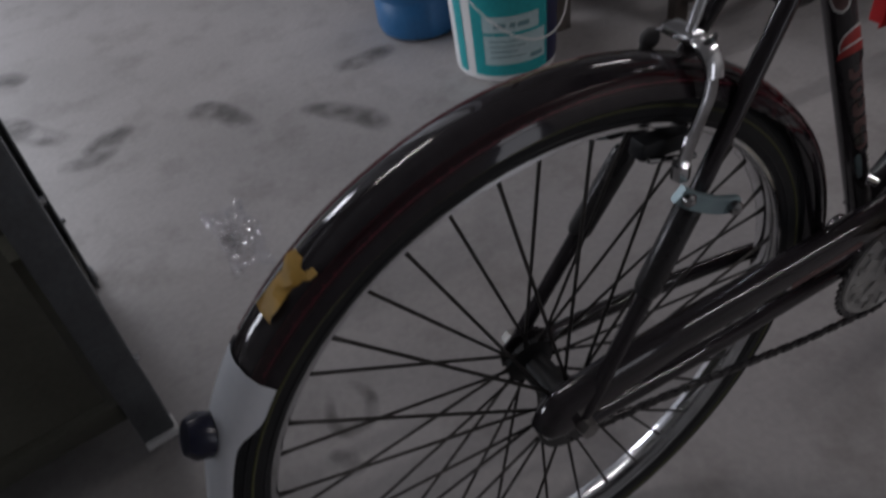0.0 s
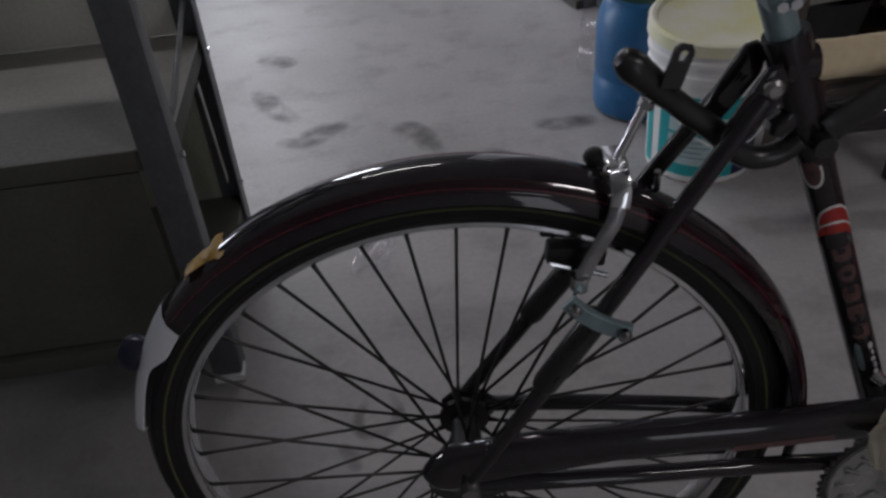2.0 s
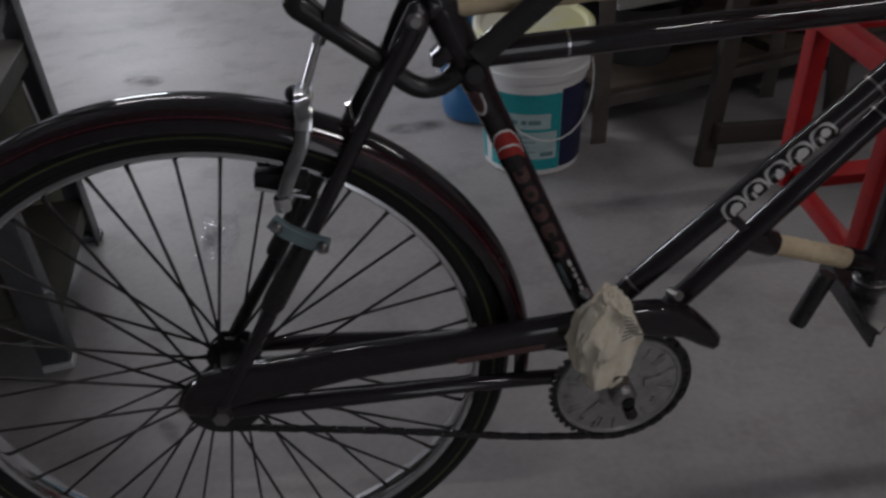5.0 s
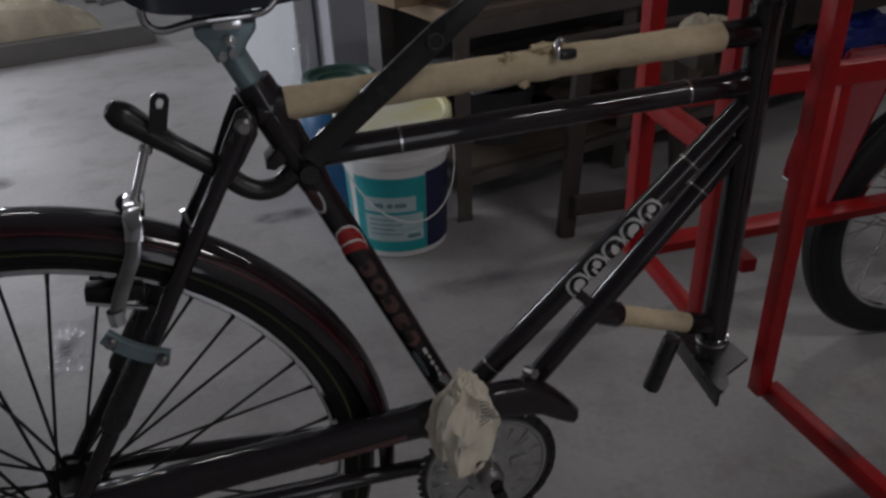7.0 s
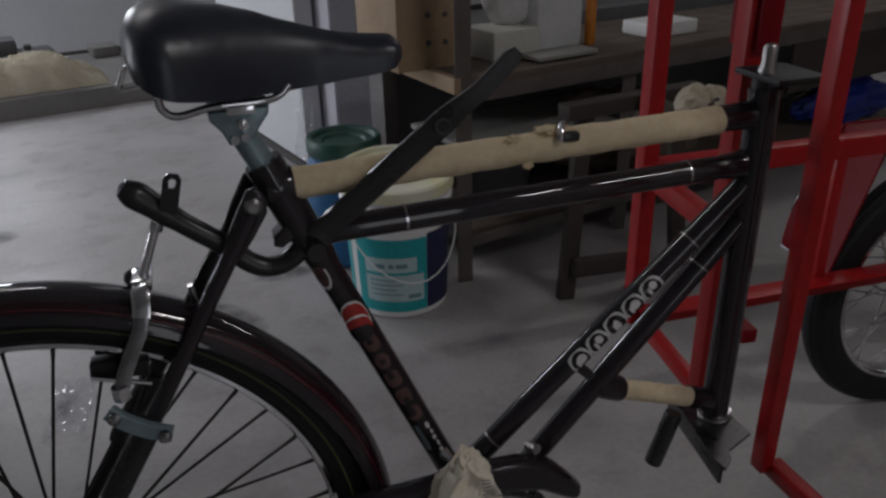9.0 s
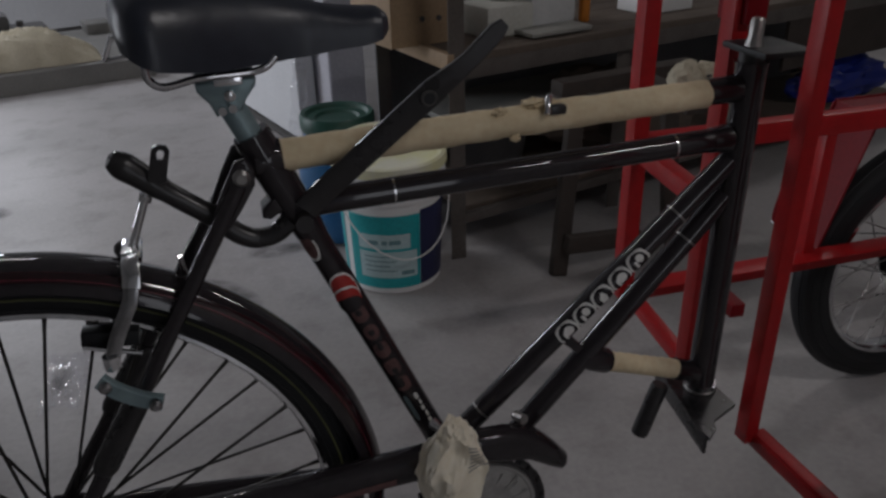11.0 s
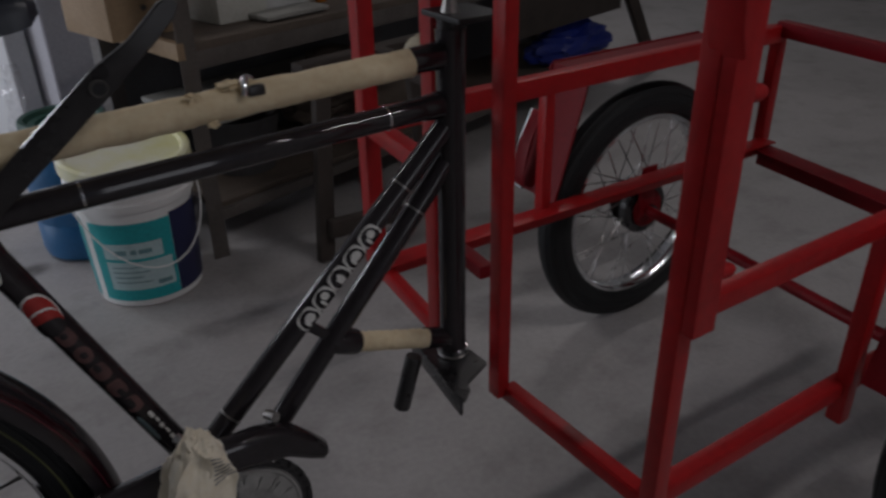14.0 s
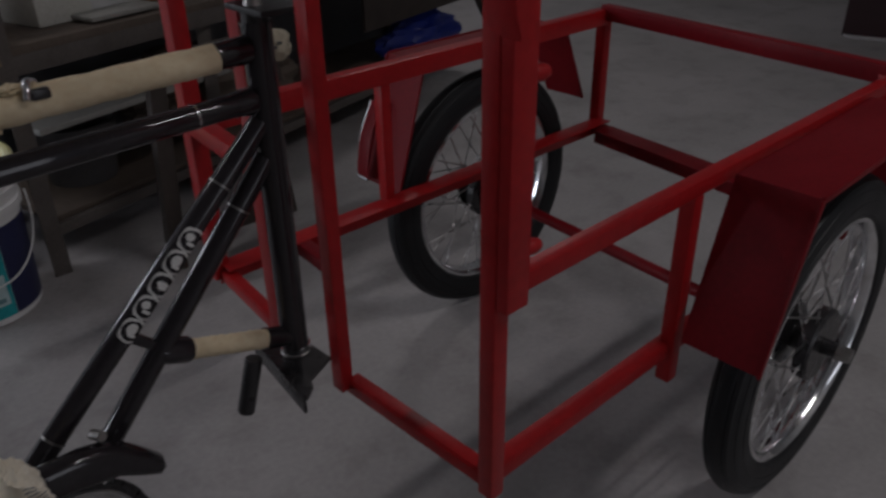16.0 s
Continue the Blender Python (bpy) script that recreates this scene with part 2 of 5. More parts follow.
def box(cx, cy, cz, sx, sy, sz, bevel=0.002, turn=None, bm=None):
    """A bevelled block; turn is a 3x3 rotation about its centre."""
    own = bmesh.new()
    bmesh.ops.create_cube(own, size=1)
    bmesh.ops.scale(own, vec=(sx, sy, sz), verts=own.verts)
    if bevel:
        bmesh.ops.bevel(own, geom=own.edges[:], offset=min(bevel, 0.45 * min(sx, sy, sz)), segments=2, affect="EDGES", profile=0.6)
    m = Matrix.Translation((cx, cy, cz)) @ (turn.to_4x4() if turn else Matrix())
    bmesh.ops.transform(own, matrix=m, verts=own.verts)
    return merge(bm, own)


def merge(bm, own):
    if bm is None:
        return own
    me = bpy.data.meshes.new("tmp")
    own.to_mesh(me)
    own.free()
    bm.from_mesh(me)
    bpy.data.meshes.remove(me)
    return bm


def bar(a, b, w, h, up=(0, 0, 1), bevel=0.002, bm=None):
    """A square bar from a to b, w across and h along up."""
    a, b = Vector(a), Vector(b)
    d = (b - a).normalized()
    side = d.cross(Vector(up)).normalized()
    top = side.cross(d)
    turn = Matrix((d, side, top)).transposed()
    c = (a + b) / 2
    return box(*c, (b - a).length, w, h, bevel, turn, bm)


def angle_bar(a, b, inward, w=0.03, t=0.004, bm=None):
    """An angle iron from a to b: one leg level and one upright, the level one towards inward."""
    a, b, inward = Vector(a), Vector(b), Vector(inward).normalized()
    own = bar(a + Vector((0, 0, -w / 2)), b + Vector((0, 0, -w / 2)), t, w, bm=bm)
    return bar(a + inward * w / 2, b + inward * w / 2, w, t, bm=own)


def tube(points, radius, segments=14, bm=None, closed=False, flat=1.0):
    """A round rod along points; radius is a number or one for each point."""
    own = bmesh.new()
    pts = [Vector(p) for p in points]
    n = len(pts)
    radii = radius if isinstance(radius, (list, tuple)) else [radius] * n
    rings, ref = [], None
    for i, p in enumerate(pts):
        if closed:
            d = pts[(i + 1) % n] - pts[i - 1]
        else:
            d = pts[min(i + 1, n - 1)] - pts[max(i - 1, 0)]
        d.normalize()
        if ref is None:
            ref = d.orthogonal().normalized() if abs(d.y) > 0.9 else Vector((0, 1, 0))
        ref = (ref - d * ref.dot(d)).normalized()
        other = d.cross(ref)
        rings.append([own.verts.new(p + (ref * math.cos(a) * flat + other * math.sin(a)) * radii[i]) for a in (2 * math.pi * k / segments for k in range(segments))])
    for i in range(n if closed else n - 1):
        r, s = rings[i], rings[(i + 1) % n]
        for k in range(segments):
            own.faces.new((r[k], r[(k + 1) % segments], s[(k + 1) % segments], s[k]))
    if not closed:
        own.faces.new(rings[0][::-1])
        own.faces.new(rings[-1])
    return merge(bm, own)


def smooth_line(points, steps=6):
    """Points along a soft curve through the given ones."""
    p = [Vector(q) for q in points]
    p = [2 * p[0] - p[1], *p, 2 * p[-1] - p[-2]]
    out = []
    for i in range(1, len(p) - 2):
        for k in range(steps):
            t = k / steps
            out.append(0.5 * (2 * p[i] + (p[i + 1] - p[i - 1]) * t + (2 * p[i - 1] - 5 * p[i] + 4 * p[i + 1] - p[i + 2]) * t * t + (3 * p[i] - p[i - 1] - 3 * p[i + 1] + p[i + 2]) * t ** 3))
    return out + [p[-2]]


def ribbon(points, half, thick, across):
    """A flat strip along points, half as wide as given to each side along across."""
    bm = bmesh.new()
    pts = [Vector(p) for p in points]
    rings = []
    for i, p in enumerate(pts):
        d = (pts[min(i + 1, len(pts) - 1)] - pts[max(i - 1, 0)]).normalized()
        a = Vector(across)
        a = (a - d * a.dot(d)).normalized()
        n = d.cross(a)
        h = half[i] if isinstance(half, list) else half
        rings.append([bm.verts.new(p + a * h * s + n * thick * t) for s, t in ((-1, -0.6), (-0.85, -1), (0.85, -1), (1, -0.6), (1, 0.6), (0.85, 1), (-0.85, 1), (-1, 0.6))])
    for r, s in zip(rings, rings[1:]):
        for k in range(8):
            bm.faces.new((r[k], r[(k + 1) % 8], s[(k + 1) % 8], s[k]))
    bm.faces.new(rings[0][::-1])
    bm.faces.new(rings[-1])
    return bm


def lathe(profile, centre, axis="z", segments=40, bm=None, start=0.0, sweep=2 * math.pi):
    """A turned shape: profile of (radius, height) about an upright axis or, with axis y, about a wheel's axle."""
    own = bmesh.new()
    c = Vector(centre)
    full = abs(sweep - 2 * math.pi) < 1e-6
    rings = []
    for k in range(segments + (0 if full else 1)):
        a = start + sweep * k / segments
        if axis == "z":
            rings.append([own.verts.new(c + Vector((r * math.cos(a), r * math.sin(a), h))) for r, h in profile])
        else:
            rings.append([own.verts.new(c + Vector((r * math.cos(a), h, r * math.sin(a)))) for r, h in profile])
    count = len(rings)
    for k in range(count if full else count - 1):
        r, s = rings[k], rings[(k + 1) % count]
        for j in range(len(profile) - 1):
            own.faces.new((r[j], s[j], s[j + 1], r[j + 1]))
    bmesh.ops.remove_doubles(own, verts=own.verts, dist=1e-6)
    return merge(bm, own)


def extrude_xz(outline, y0, y1, bevel=0.003, bm=None):
    """A flat outline in the bicycle's plane, given depth from y0 to y1."""
    own = bmesh.new()
    a = [own.verts.new((x, y0, z)) for x, z in outline]
    f = own.faces.new(a)
    e = bmesh.ops.extrude_face_region(own, geom=[f])
    bmesh.ops.translate(own, vec=(0, y1 - y0, 0), verts=[v for v in e["geom"] if isinstance(v, bmesh.types.BMVert)])
    bmesh.ops.recalc_face_normals(own, faces=own.faces)
    if bevel:
        rim = [ed for ed in own.edges if abs(ed.verts[0].co.y - ed.verts[1].co.y) < 1e-6]
        bmesh.ops.bevel(own, geom=rim, offset=bevel, segments=3, affect="EDGES", profile=0.5)
    return merge(bm, own)


def lump(centre, size, seed, roughness=0.25, scale=6.0, subdivisions=4, flat_bottom=None):
    """A crumpled mass."""
    own = bmesh.new()
    bmesh.ops.create_icosphere(own, subdivisions=subdivisions, radius=1)
    c = Vector(centre)
    for v in own.verts:
        n = noise.fractal(v.co * scale * 0.35 + Vector((seed, seed * 2.1, 0)), 1.0, 2.0, 4)
        ridge = abs(noise.noise(v.co * scale * 0.5 + Vector((0, seed, seed))))
        k = 1 + roughness * n - roughness * 0.8 * ridge
        v.co = Vector((v.co.x * size[0], v.co.y * size[1], v.co.z * size[2])) * k + c
        if flat_bottom is not None and v.co.z < flat_bottom:
            v.co.z = flat_bottom + 0.02 * (v.co.z - flat_bottom)
    return own


def spokes(parent, hub, count, rim_r, flange_r, half_width, thick, mat, first, lean):
    """Laced spokes: each one an object of its own, on four shared meshes."""
    base = Vector(root_of(parent).location)
    meshes = []
    for side in (1, -1):
        for way in (1, -1):
            a = radians(lean) * way
            p = Vector((flange_r * math.cos(a), side * half_width, flange_r * math.sin(a)))
            q = Vector((rim_r, side * 0.003, 0))
            bm = tube([p, p + (q - p) * 0.93, q], [thick, thick, thick * 1.5], 6)
            me = bpy.data.meshes.new("spoke")
            bm.to_mesh(me)
            bm.free()
            for f in me.polygons:
                f.use_smooth = True
            me.materials.append(mat)
            meshes.append(me)
    for i in range(count):
        ob = new("spoke", meshes[(2, 0, 3, 1)[i % 4]])
        ob.parent = parent
        ob.location = Vector(hub) - base
        ob.rotation_euler = (0, -(first + 2 * math.pi * i / count), 0)


def bolt(a, b, r, mat, parent, label=""):
    """A bolt with a domed head at a, standing along a to b."""
    a, b = Vector(a), Vector(b)
    d = b - a
    pts = [a, a + d * 0.15, a + d * 0.7, b]
    return part("bolt", tube(pts, [r * 0.6, r, r, r * 0.9], 10), mat, parent, label)


# ---- the room ----
def slab(name, corners, z0, z1, mat, label, category):
    """An upright block on a four-cornered base."""
    bm = bmesh.new()
    lo = [bm.verts.new((c.x, c.y, z0)) for c in corners]
    hi = [bm.verts.new((c.x, c.y, z1)) for c in corners]
    bm.faces.new(lo[::-1])
    bm.faces.new(hi)
    for k in range(4):
        bm.faces.new((lo[k], lo[(k + 1) % 4], hi[(k + 1) % 4], hi[k]))
    bmesh.ops.bevel(bm, geom=bm.edges[:], offset=0.004, segments=2, affect="EDGES")
    ob = part(name, bm, mat, None, "", False)
    return tagged(ob, label, category, "", "structure")


def rect(u0, u1, v0, v1):
    return [room(u0, v0), room(u1, v0), room(u1, v1), room(u0, v1)]


slab("floor", rect(-3.2, 6.2, -3.2, 5.8), -0.1, 0.0, FLOOR, "worn grey cement floor with scuffs", "floor")
slab("ceiling", rect(-3.2, 6.2, -3.2, 5.8), 2.85, 3.0, UNSEEN_WALL, "plain unseen ceiling, darkened to cut reflections", "ceiling")


def wall_with_opening(name, at, depth, a0, a1, z0, z1, hole, mat, label):
    """A thick wall along one of the room's axes, with a rectangular opening through it; at(a, d, z) gives a place."""
    h0, h1, g0, g1 = hole
    bm = bmesh.new()
    rings = []
    for d in (0.0, depth):
        outer = [bm.verts.new(at(a, d, z)) for a, z in ((a0, z0), (a1, z0), (a1, z1), (a0, z1))]
        inner = [bm.verts.new(at(a, d, z)) for a, z in ((h0, g0), (h1, g0), (h1, g1), (h0, g1))]
        rings.append((outer, inner))
        for k in range(4):
            bm.faces.new((outer[k], outer[(k + 1) % 4], inner[(k + 1) % 4], inner[k]))
    for which in (0, 1):
        p, q = rings[0][which], rings[1][which]
        for k in range(4):
            bm.faces.new((p[k], p[(k + 1) % 4], q[(k + 1) % 4], q[k]))
    ob = part(name, bm, mat, None, "", False)
    return tagged(ob, label, "wall", "", "structure")


# openings out of view, cut to give the three area lamps a place
wall_with_opening("wall_north", lambda a, d, z: room(a, 5.36 + d, z), 0.20, -3.2, 6.2, 0.046, 2.85, (-0.75, 0.75, 1.30, 2.12), WALL, "white distempered workshop wall")
wall_with_opening("wall_south", lambda a, d, z: room(a, -3.0 - d, z), 0.20, -3.2, 6.2, 0.0, 2.85, (-0.20, 0.60, 0.02, 2.10), UNSEEN_WALL, "plain unseen wall, darkened to cut bounced light")
wall_with_opening("wall_west", lambda a, d, z: room(-3.0 - d, a, z), 0.20, -3.0, 5.36, 0.0, 2.85, (3.65, 4.75, 0.02, 2.10), UNSEEN_WALL, "plain unseen wall, darkened to cut bounced light")
slab("wall_north_base", rect(-3.2, 6.2, 5.35, 5.56), 0.0, 0.042, DARK_TRIM, "dark foot of the wall", "wall")
slab("wall_east", rect(6.0, 6.2, -3.0, 5.36), 0.0, 2.85, UNSEEN_WALL, "plain unseen wall, darkened to cut bounced light", "wall")
slab("partition", rect(1.178, 1.253, 2.07, 3.02), 0.035, 2.4, WALL, "white painted partition standing on the cement floor", "partition")
slab("partition_foot_strip", rect(1.168, 1.253, 2.07, 3.02), 0.0, 0.032, DARK_TRIM, "thin dark strip under the white partition", "skirting")
slab("column", rect(1.263, 1.413, 1.945, 2.135), 0.0, 2.85, COLUMN, "lavender grey plastered column", "column")
slab("platform", rect(-2.2, 1.02, 3.74, 4.87), 0.0, 0.105, CONCRETE, "low grey concrete platform by the wall", "platform")


def scuff(points, width, seed):
    """A ragged dark mark lying flat on the floor."""
    bm = bmesh.new()
    edge = bm.verts.layers.float.new("edge")
    line = smooth_line([(x, y, 0.0015) for x, y in points], 8)
    n = len(line)
    rows = []
    for i, p in enumerate(line):
        d = (line[min(i + 1, n - 1)] - line[max(i - 1, 0)]).normalized()
        s = Vector((-d.y, d.x, 0))
        end = math.sin(math.pi * (i + 0.3) / (n - 0.4))
        w = width * (0.55 + 0.45 * end) * (1 + 0.3 * noise.noise(p * 9 + Vector((seed, 0, 0))))
        row = []
        for k in range(7):
            v = bm.verts.new(p + s * w * (k - 3) / 3)
            v[edge] = max(0, 1 - (abs(k - 3) / 3) ** 2) * min(1, end * 1.8)
            row.append(v)
        rows.append(row)
    for r, q in zip(rows, rows[1:]):
        for k in range(6):
            bm.faces.new((r[k], q[k], q[k + 1], r[k + 1]))
    ob = part("floor_scuff", bm, STAIN, None, "", False)
    return tagged(ob, "faint dark shoe scuff on the cement floor", "stain", "scuffs on the floor", "structure")


for k, (pts, w) in enumerate((
    (((-0.138, 1.465), (-0.076, 1.464), (-0.031, 1.375), (-0.005, 1.257)), 0.050),
    (((-0.469, 1.439), (-0.387, 1.430), (-0.320, 1.495), (-0.261, 1.521)), 0.050),
    (((0.121, 1.308), (0.187, 1.240), (0.244, 1.154), (0.259, 1.071)), 0.045),
    (((-0.162, 0.427), (-0.178, 0.378), (-0.166, 0.346), (-0.125, 0.348), (-0.106, 0.388), (-0.122, 0.437)), 0.016),
    (((-0.178, 0.995), (-0.179, 0.921), (-0.183, 0.858)), 0.026),
    (((0.268, 1.430), (0.350, 1.420), (0.460, 1.440)), 0.055),
    (((-0.618, 2.066), (-0.538, 2.031), (-0.479, 1.975)), 0.055),
    (((-0.583, 1.812), (-0.505, 1.658), (-0.428, 1.556)), 0.050),
    (((-0.205, 0.325), (-0.184, 0.292), (-0.172, 0.262)), 0.018),
)):
    scuff(pts, w, k * 3.7)


# ---- the bicycle ----
HUB = Vector((0.0180, 0, 0.3745))
BB = Vector((0.487, 0, 0.311))
bike = thing("bicycle", (0.0, 0.0, 0.0), "black roadster bicycle without front wheel, its tubes wrapped in paper", "bicycle")


def seat_line(z):
    return 0.353 + (0.642 - z) * 0.425


def wheel_angle(deg, r, y=0.0, hub=HUB):
    return hub + Vector((r * math.cos(radians(deg)), y, r * math.sin(radians(deg))))


# rear wheel
hub_mesh = lathe([(0.0, -0.062), (0.007, -0.062), (0.007, -0.045), (0.022, -0.044), (0.036, -0.041), (0.036, -0.030), (0.018, -0.026), (0.016, 0.026), (0.028, 0.030), (0.028, 0.036), (0.012, 0.040), (0.007, 0.045), (0.007, 0.062), (0.0, 0.062)], HUB, "y", 28)
rear_wheel = part("rear_wheel", hub_mesh, RUBBER, bike, "laced rear wheel with a black hub")
tyre_half = [(0.3075, 0.010), (0.3105, 0.0165), (0.3155, 0.0182), (0.3160, 0.0190), (0.3172, 0.0190), (0.3177, 0.0184), (0.327, 0.0195), (0.3335, 0.0188), (0.3340, 0.0196), (0.3352, 0.0195), (0.3357, 0.0184), (0.3395, 0.0172), (0.3400, 0.0178), (0.3412, 0.0174), (0.3416, 0.0160), (0.3465, 0.0110), (0.3490, 0.006)]
tyre_half = [(r - 0.011, y) for r, y in tyre_half]
tyre_profile = [(r, -y) for r, y in tyre_half] + [(0.3385, 0.0)] + tyre_half[::-1]
part("tyre", lathe(tyre_profile, HUB, "y", 96), RUBBER, rear_wheel, "black rubber tyre")
part("rim", lathe([(0.2998, -0.0158), (0.2955, -0.0168), (0.2920, -0.0132), (0.2905, 0.0), (0.2920, 0.0132), (0.2955, 0.0168), (0.2998, 0.0158), (0.297, 0.0), (0.2998, -0.0158)], HUB, "y", 96), CHROME, rear_wheel, "chromed steel rim")
part("sidewall_line", lathe([(0.3150, -0.0196), (0.3158, -0.0204), (0.3168, -0.0203), (0.3174, -0.0196)], HUB, "y", 96), YELLOW_LINE, rear_wheel, "olive yellow line on the tyre")
spokes(rear_wheel, HUB, 40, 0.292, 0.027, 0.031, 0.0018, SPOKE, radians(80.1), 14)
sprocket = lathe([(0.010, -0.050), (0.044, -0.050), (0.044, -0.045), (0.010, -0.045)], HUB, "y", 36)
part("sprocket", sprocket, DULL_BLACK, rear_wheel)

# mudguard: a curved sheet with rolled sides
guard_profile = [(r - 0.0225, y * 1.06) for r, y in [(0.349, -0.0295), (0.3505, -0.0310), (0.353, -0.0300), (0.363, -0.0262), (0.370, -0.0175), (0.3735, -0.007), (0.3743, 0.0), (0.3735, 0.007), (0.370, 0.0175), (0.363, 0.0262), (0.353, 0.0300), (0.349, 0.0295), (0.352, 0.0275), (0.362, 0.0242), (0.3688, 0.016), (0.372, 0.0), (0.3688, -0.016), (0.362, -0.0242), (0.352, -0.0275), (0.349, -0.0295)]]


def flared(bm):
    """The front of the mudguard stands off the tyre."""
    for v in bm.verts:
        d = Vector((v.co.x - HUB.x, 0, v.co.z - HUB.z))
        a = math.degrees(math.atan2(d.z, d.x))
        v.co += d.normalized() * 0.012 * min(1, max(0, (65 - a) / 65)) ** 1.2
    return bm


mudguard = part("mudguard", flared(lathe(guard_profile, HUB, "y", 72, start=radians(-6), sweep=radians(147))), BLACK, bike, "glossy black mudguard with maroon pinstripes")
for y, r in ((-0.0270, 0.3420), (-0.0228, 0.3458), (0.0262, 0.3430)):
    own = lathe([(r - 0.0015, y - 0.0009), (r + 0.0006, y - 0.0008 + 0.0014), (r - 0.0006, y + 0.0004)], HUB, "y", 72, start=radians(-5), sweep=radians(144))
    part("pinstripe", flared(own), STRIPE, mudguard)
part("side_band", flared(lathe([(0.3380, -0.0292), (0.3420, -0.0270), (0.3465, -0.0226)], HUB, "y", 72, start=radians(-5), sweep=radians(145))), MAROON, mudguard, "dark maroon band")
tail = lathe([(r + 0.0015, y * 1.04) for r, y in guard_profile[:12]], HUB, "y", 24, start=radians(140), sweep=radians(29.5))
for v in tail.verts:                      # narrower, flatter and closer to the tyre towards its rounded end
    a = math.degrees(math.atan2(v.co.z - HUB.z, v.co.x - HUB.x)) - 140
    k = min(1, max(0, (a - 5) / 7))
    k = k * k * (3 - 2 * k)
    r = math.hypot(v.co.z - HUB.z, v.co.x - HUB.x)
    crest = 0.3535 - 0.006 * min(1, max(0, a) / 22)
    low = (0.3533 - r) * (1 - 0.45 * k)
    end = max(0, a - 25.5) / 4
    width = v.co.y * (1 - 0.22 * k) * math.sqrt(max(0.25, 1 - 0.75 * end * end))
    turn = radians(140 + a - (1.5 * (v.co.y / 0.03) ** 2 * end))
    v.co = HUB + Vector(((crest - low) * math.cos(turn), width, (crest - low) * math.sin(turn)))
part("mudguard_tail", tail, WHITE_PAINT, bike, "white painted mudguard tail")
reflector = lathe([(0.0, 0.0), (0.018, 0.0), (0.019, 0.012), (0.014, 0.020), (0.0, 0.022)], (0, 0, 0), "z", 20)
bmesh.ops.transform(reflector, matrix=Matrix.Translation(wheel_angle(152.5, 0.349)) @ Vector((0, 0, 1)).rotation_difference(Vector((math.cos(radians(152.5)), 0, math.sin(radians(152.5))))).to_matrix().to_4x4(), verts=reflector.verts)
part("reflector", reflector, REFLECTOR, bike, "small dark rear reflector")
tape = lathe([(0.3500, -0.016), (0.3527, -0.006), (0.3532, 0.002), (0.3525, 0.008)], HUB, "y", 20, start=radians(124.5), sweep=radians(8))
for v in tape.verts:
    k = noise.noise(v.co * 70)
    v.co += Vector((0.010 * noise.noise(v.co * 45), 0.010 * k, 0.006 * noise.noise(v.co * 60 + Vector((3, 1, 0)))))
part("tape_patch", tape, AMBER, bike, "torn scrap of yellow tape")

# frame tubes
TR = 0.0135
part("seat_tube", tube([(seat_line(0.80), 0, 0.80), (seat_line(0.33), 0, 0.33)], 0.0145, 20), BLACK, bike, "black seat tube with a faded decal")
part("top_tube", tube([(0.315, 0, 0.737), (0.806, 0, 0.749)], TR, 20), BLACK, bike)
part("upper_top_tube", tube([(0.285, 0, 0.789), (0.805, 0, 0.806)], 0.0138, 20), BLACK, bike)
part("down_tube", tube([(0.811, 0, 0.7216), (0.452, 0, 0.384)], TR, 20), BLACK, bike)
part("down_tube", tube([(0.811, 0, 0.6777), (0.480, 0, 0.308)], TR, 20), BLACK, bike)
part("head_tube", tube([(0.8185, 0, 0.408), (0.8185, 0, 0.412), (0.8205, 0, 0.83), (0.8205, 0, 0.835)], [0.0185, 0.0175, 0.0175, 0.019], 24), BLACK, bike)
part("bottom_bracket", lathe([(0.0, -0.038), (0.020, -0.038), (0.021, -0.034), (0.021, 0.034), (0.020, 0.038), (0.0, 0.038)], BB, "y", 24), BLACK, bike)
for side, name in ((-1, "chain_stay"), (1, "chain_stay")):
    part(name, tube(smooth_line([(0.018, side * 0.056, 0.370), (0.16, side * 0.052, 0.362), (0.35, side * 0.040, 0.345), (0.47, side * 0.024, 0.320)], 5), 0.0095, 14), BLACK, bike)
    part("seat_stay", tube(smooth_line([(0.018, side * 0.058, 0.378), (0.040, side * 0.057, 0.415), (0.135, side * 0.046, 0.568), (0.262, side * 0.026, 0.775)], 5), [0.0082] * 16, 14), BLACK, bike)
    part("stay_sleeve", tube([(0.092, side * 0.0505, 0.502), (0.096, side * 0.050, 0.508), (0.140, side * 0.0447, 0.578), (0.144, side * 0.044, 0.585)], [0.0105, 0.0125, 0.0125, 0.0105], 14), DULL_BLACK, bike, "rubber sleeve")
    lug = extrude_xz([(0.233, 0.742), (0.249, 0.732), (0.263, 0.751), (0.277, 0.773), (0.2785, 0.788), (0.271, 0.800), (0.261, 0.797), (0.247, 0.772)], side * 0.019, side * 0.028, 0.003)
    part("stay_lug", lug, BLACK, bike)
    part("dropout", extrude_xz([(-0.005, 0.360), (0.048, 0.352), (0.063, 0.372), (0.040, 0.394), (0.010, 0.398), (-0.007, 0.382)], side * 0.050, side * 0.055, 0.001), BLACK, bike)
part("bolt", tube([(0.2655, -0.027, 0.783), (0.2655, -0.032, 0.783), (0.2655, -0.035, 0.783)], [0.0080, 0.0080, 0.005], 14), STEEL, bike, "bright pinch bolt")
part("axle_nut", tube([HUB + Vector((0, -0.056, 0)), HUB + Vector((0, -0.074, 0))], [0.011, 0.010], 6), STEEL, bike)
part("axle_nut", tube([HUB + Vector((0, 0.056, 0)), HUB + Vector((0, 0.074, 0))], [0.011, 0.010], 6), STEEL, bike)

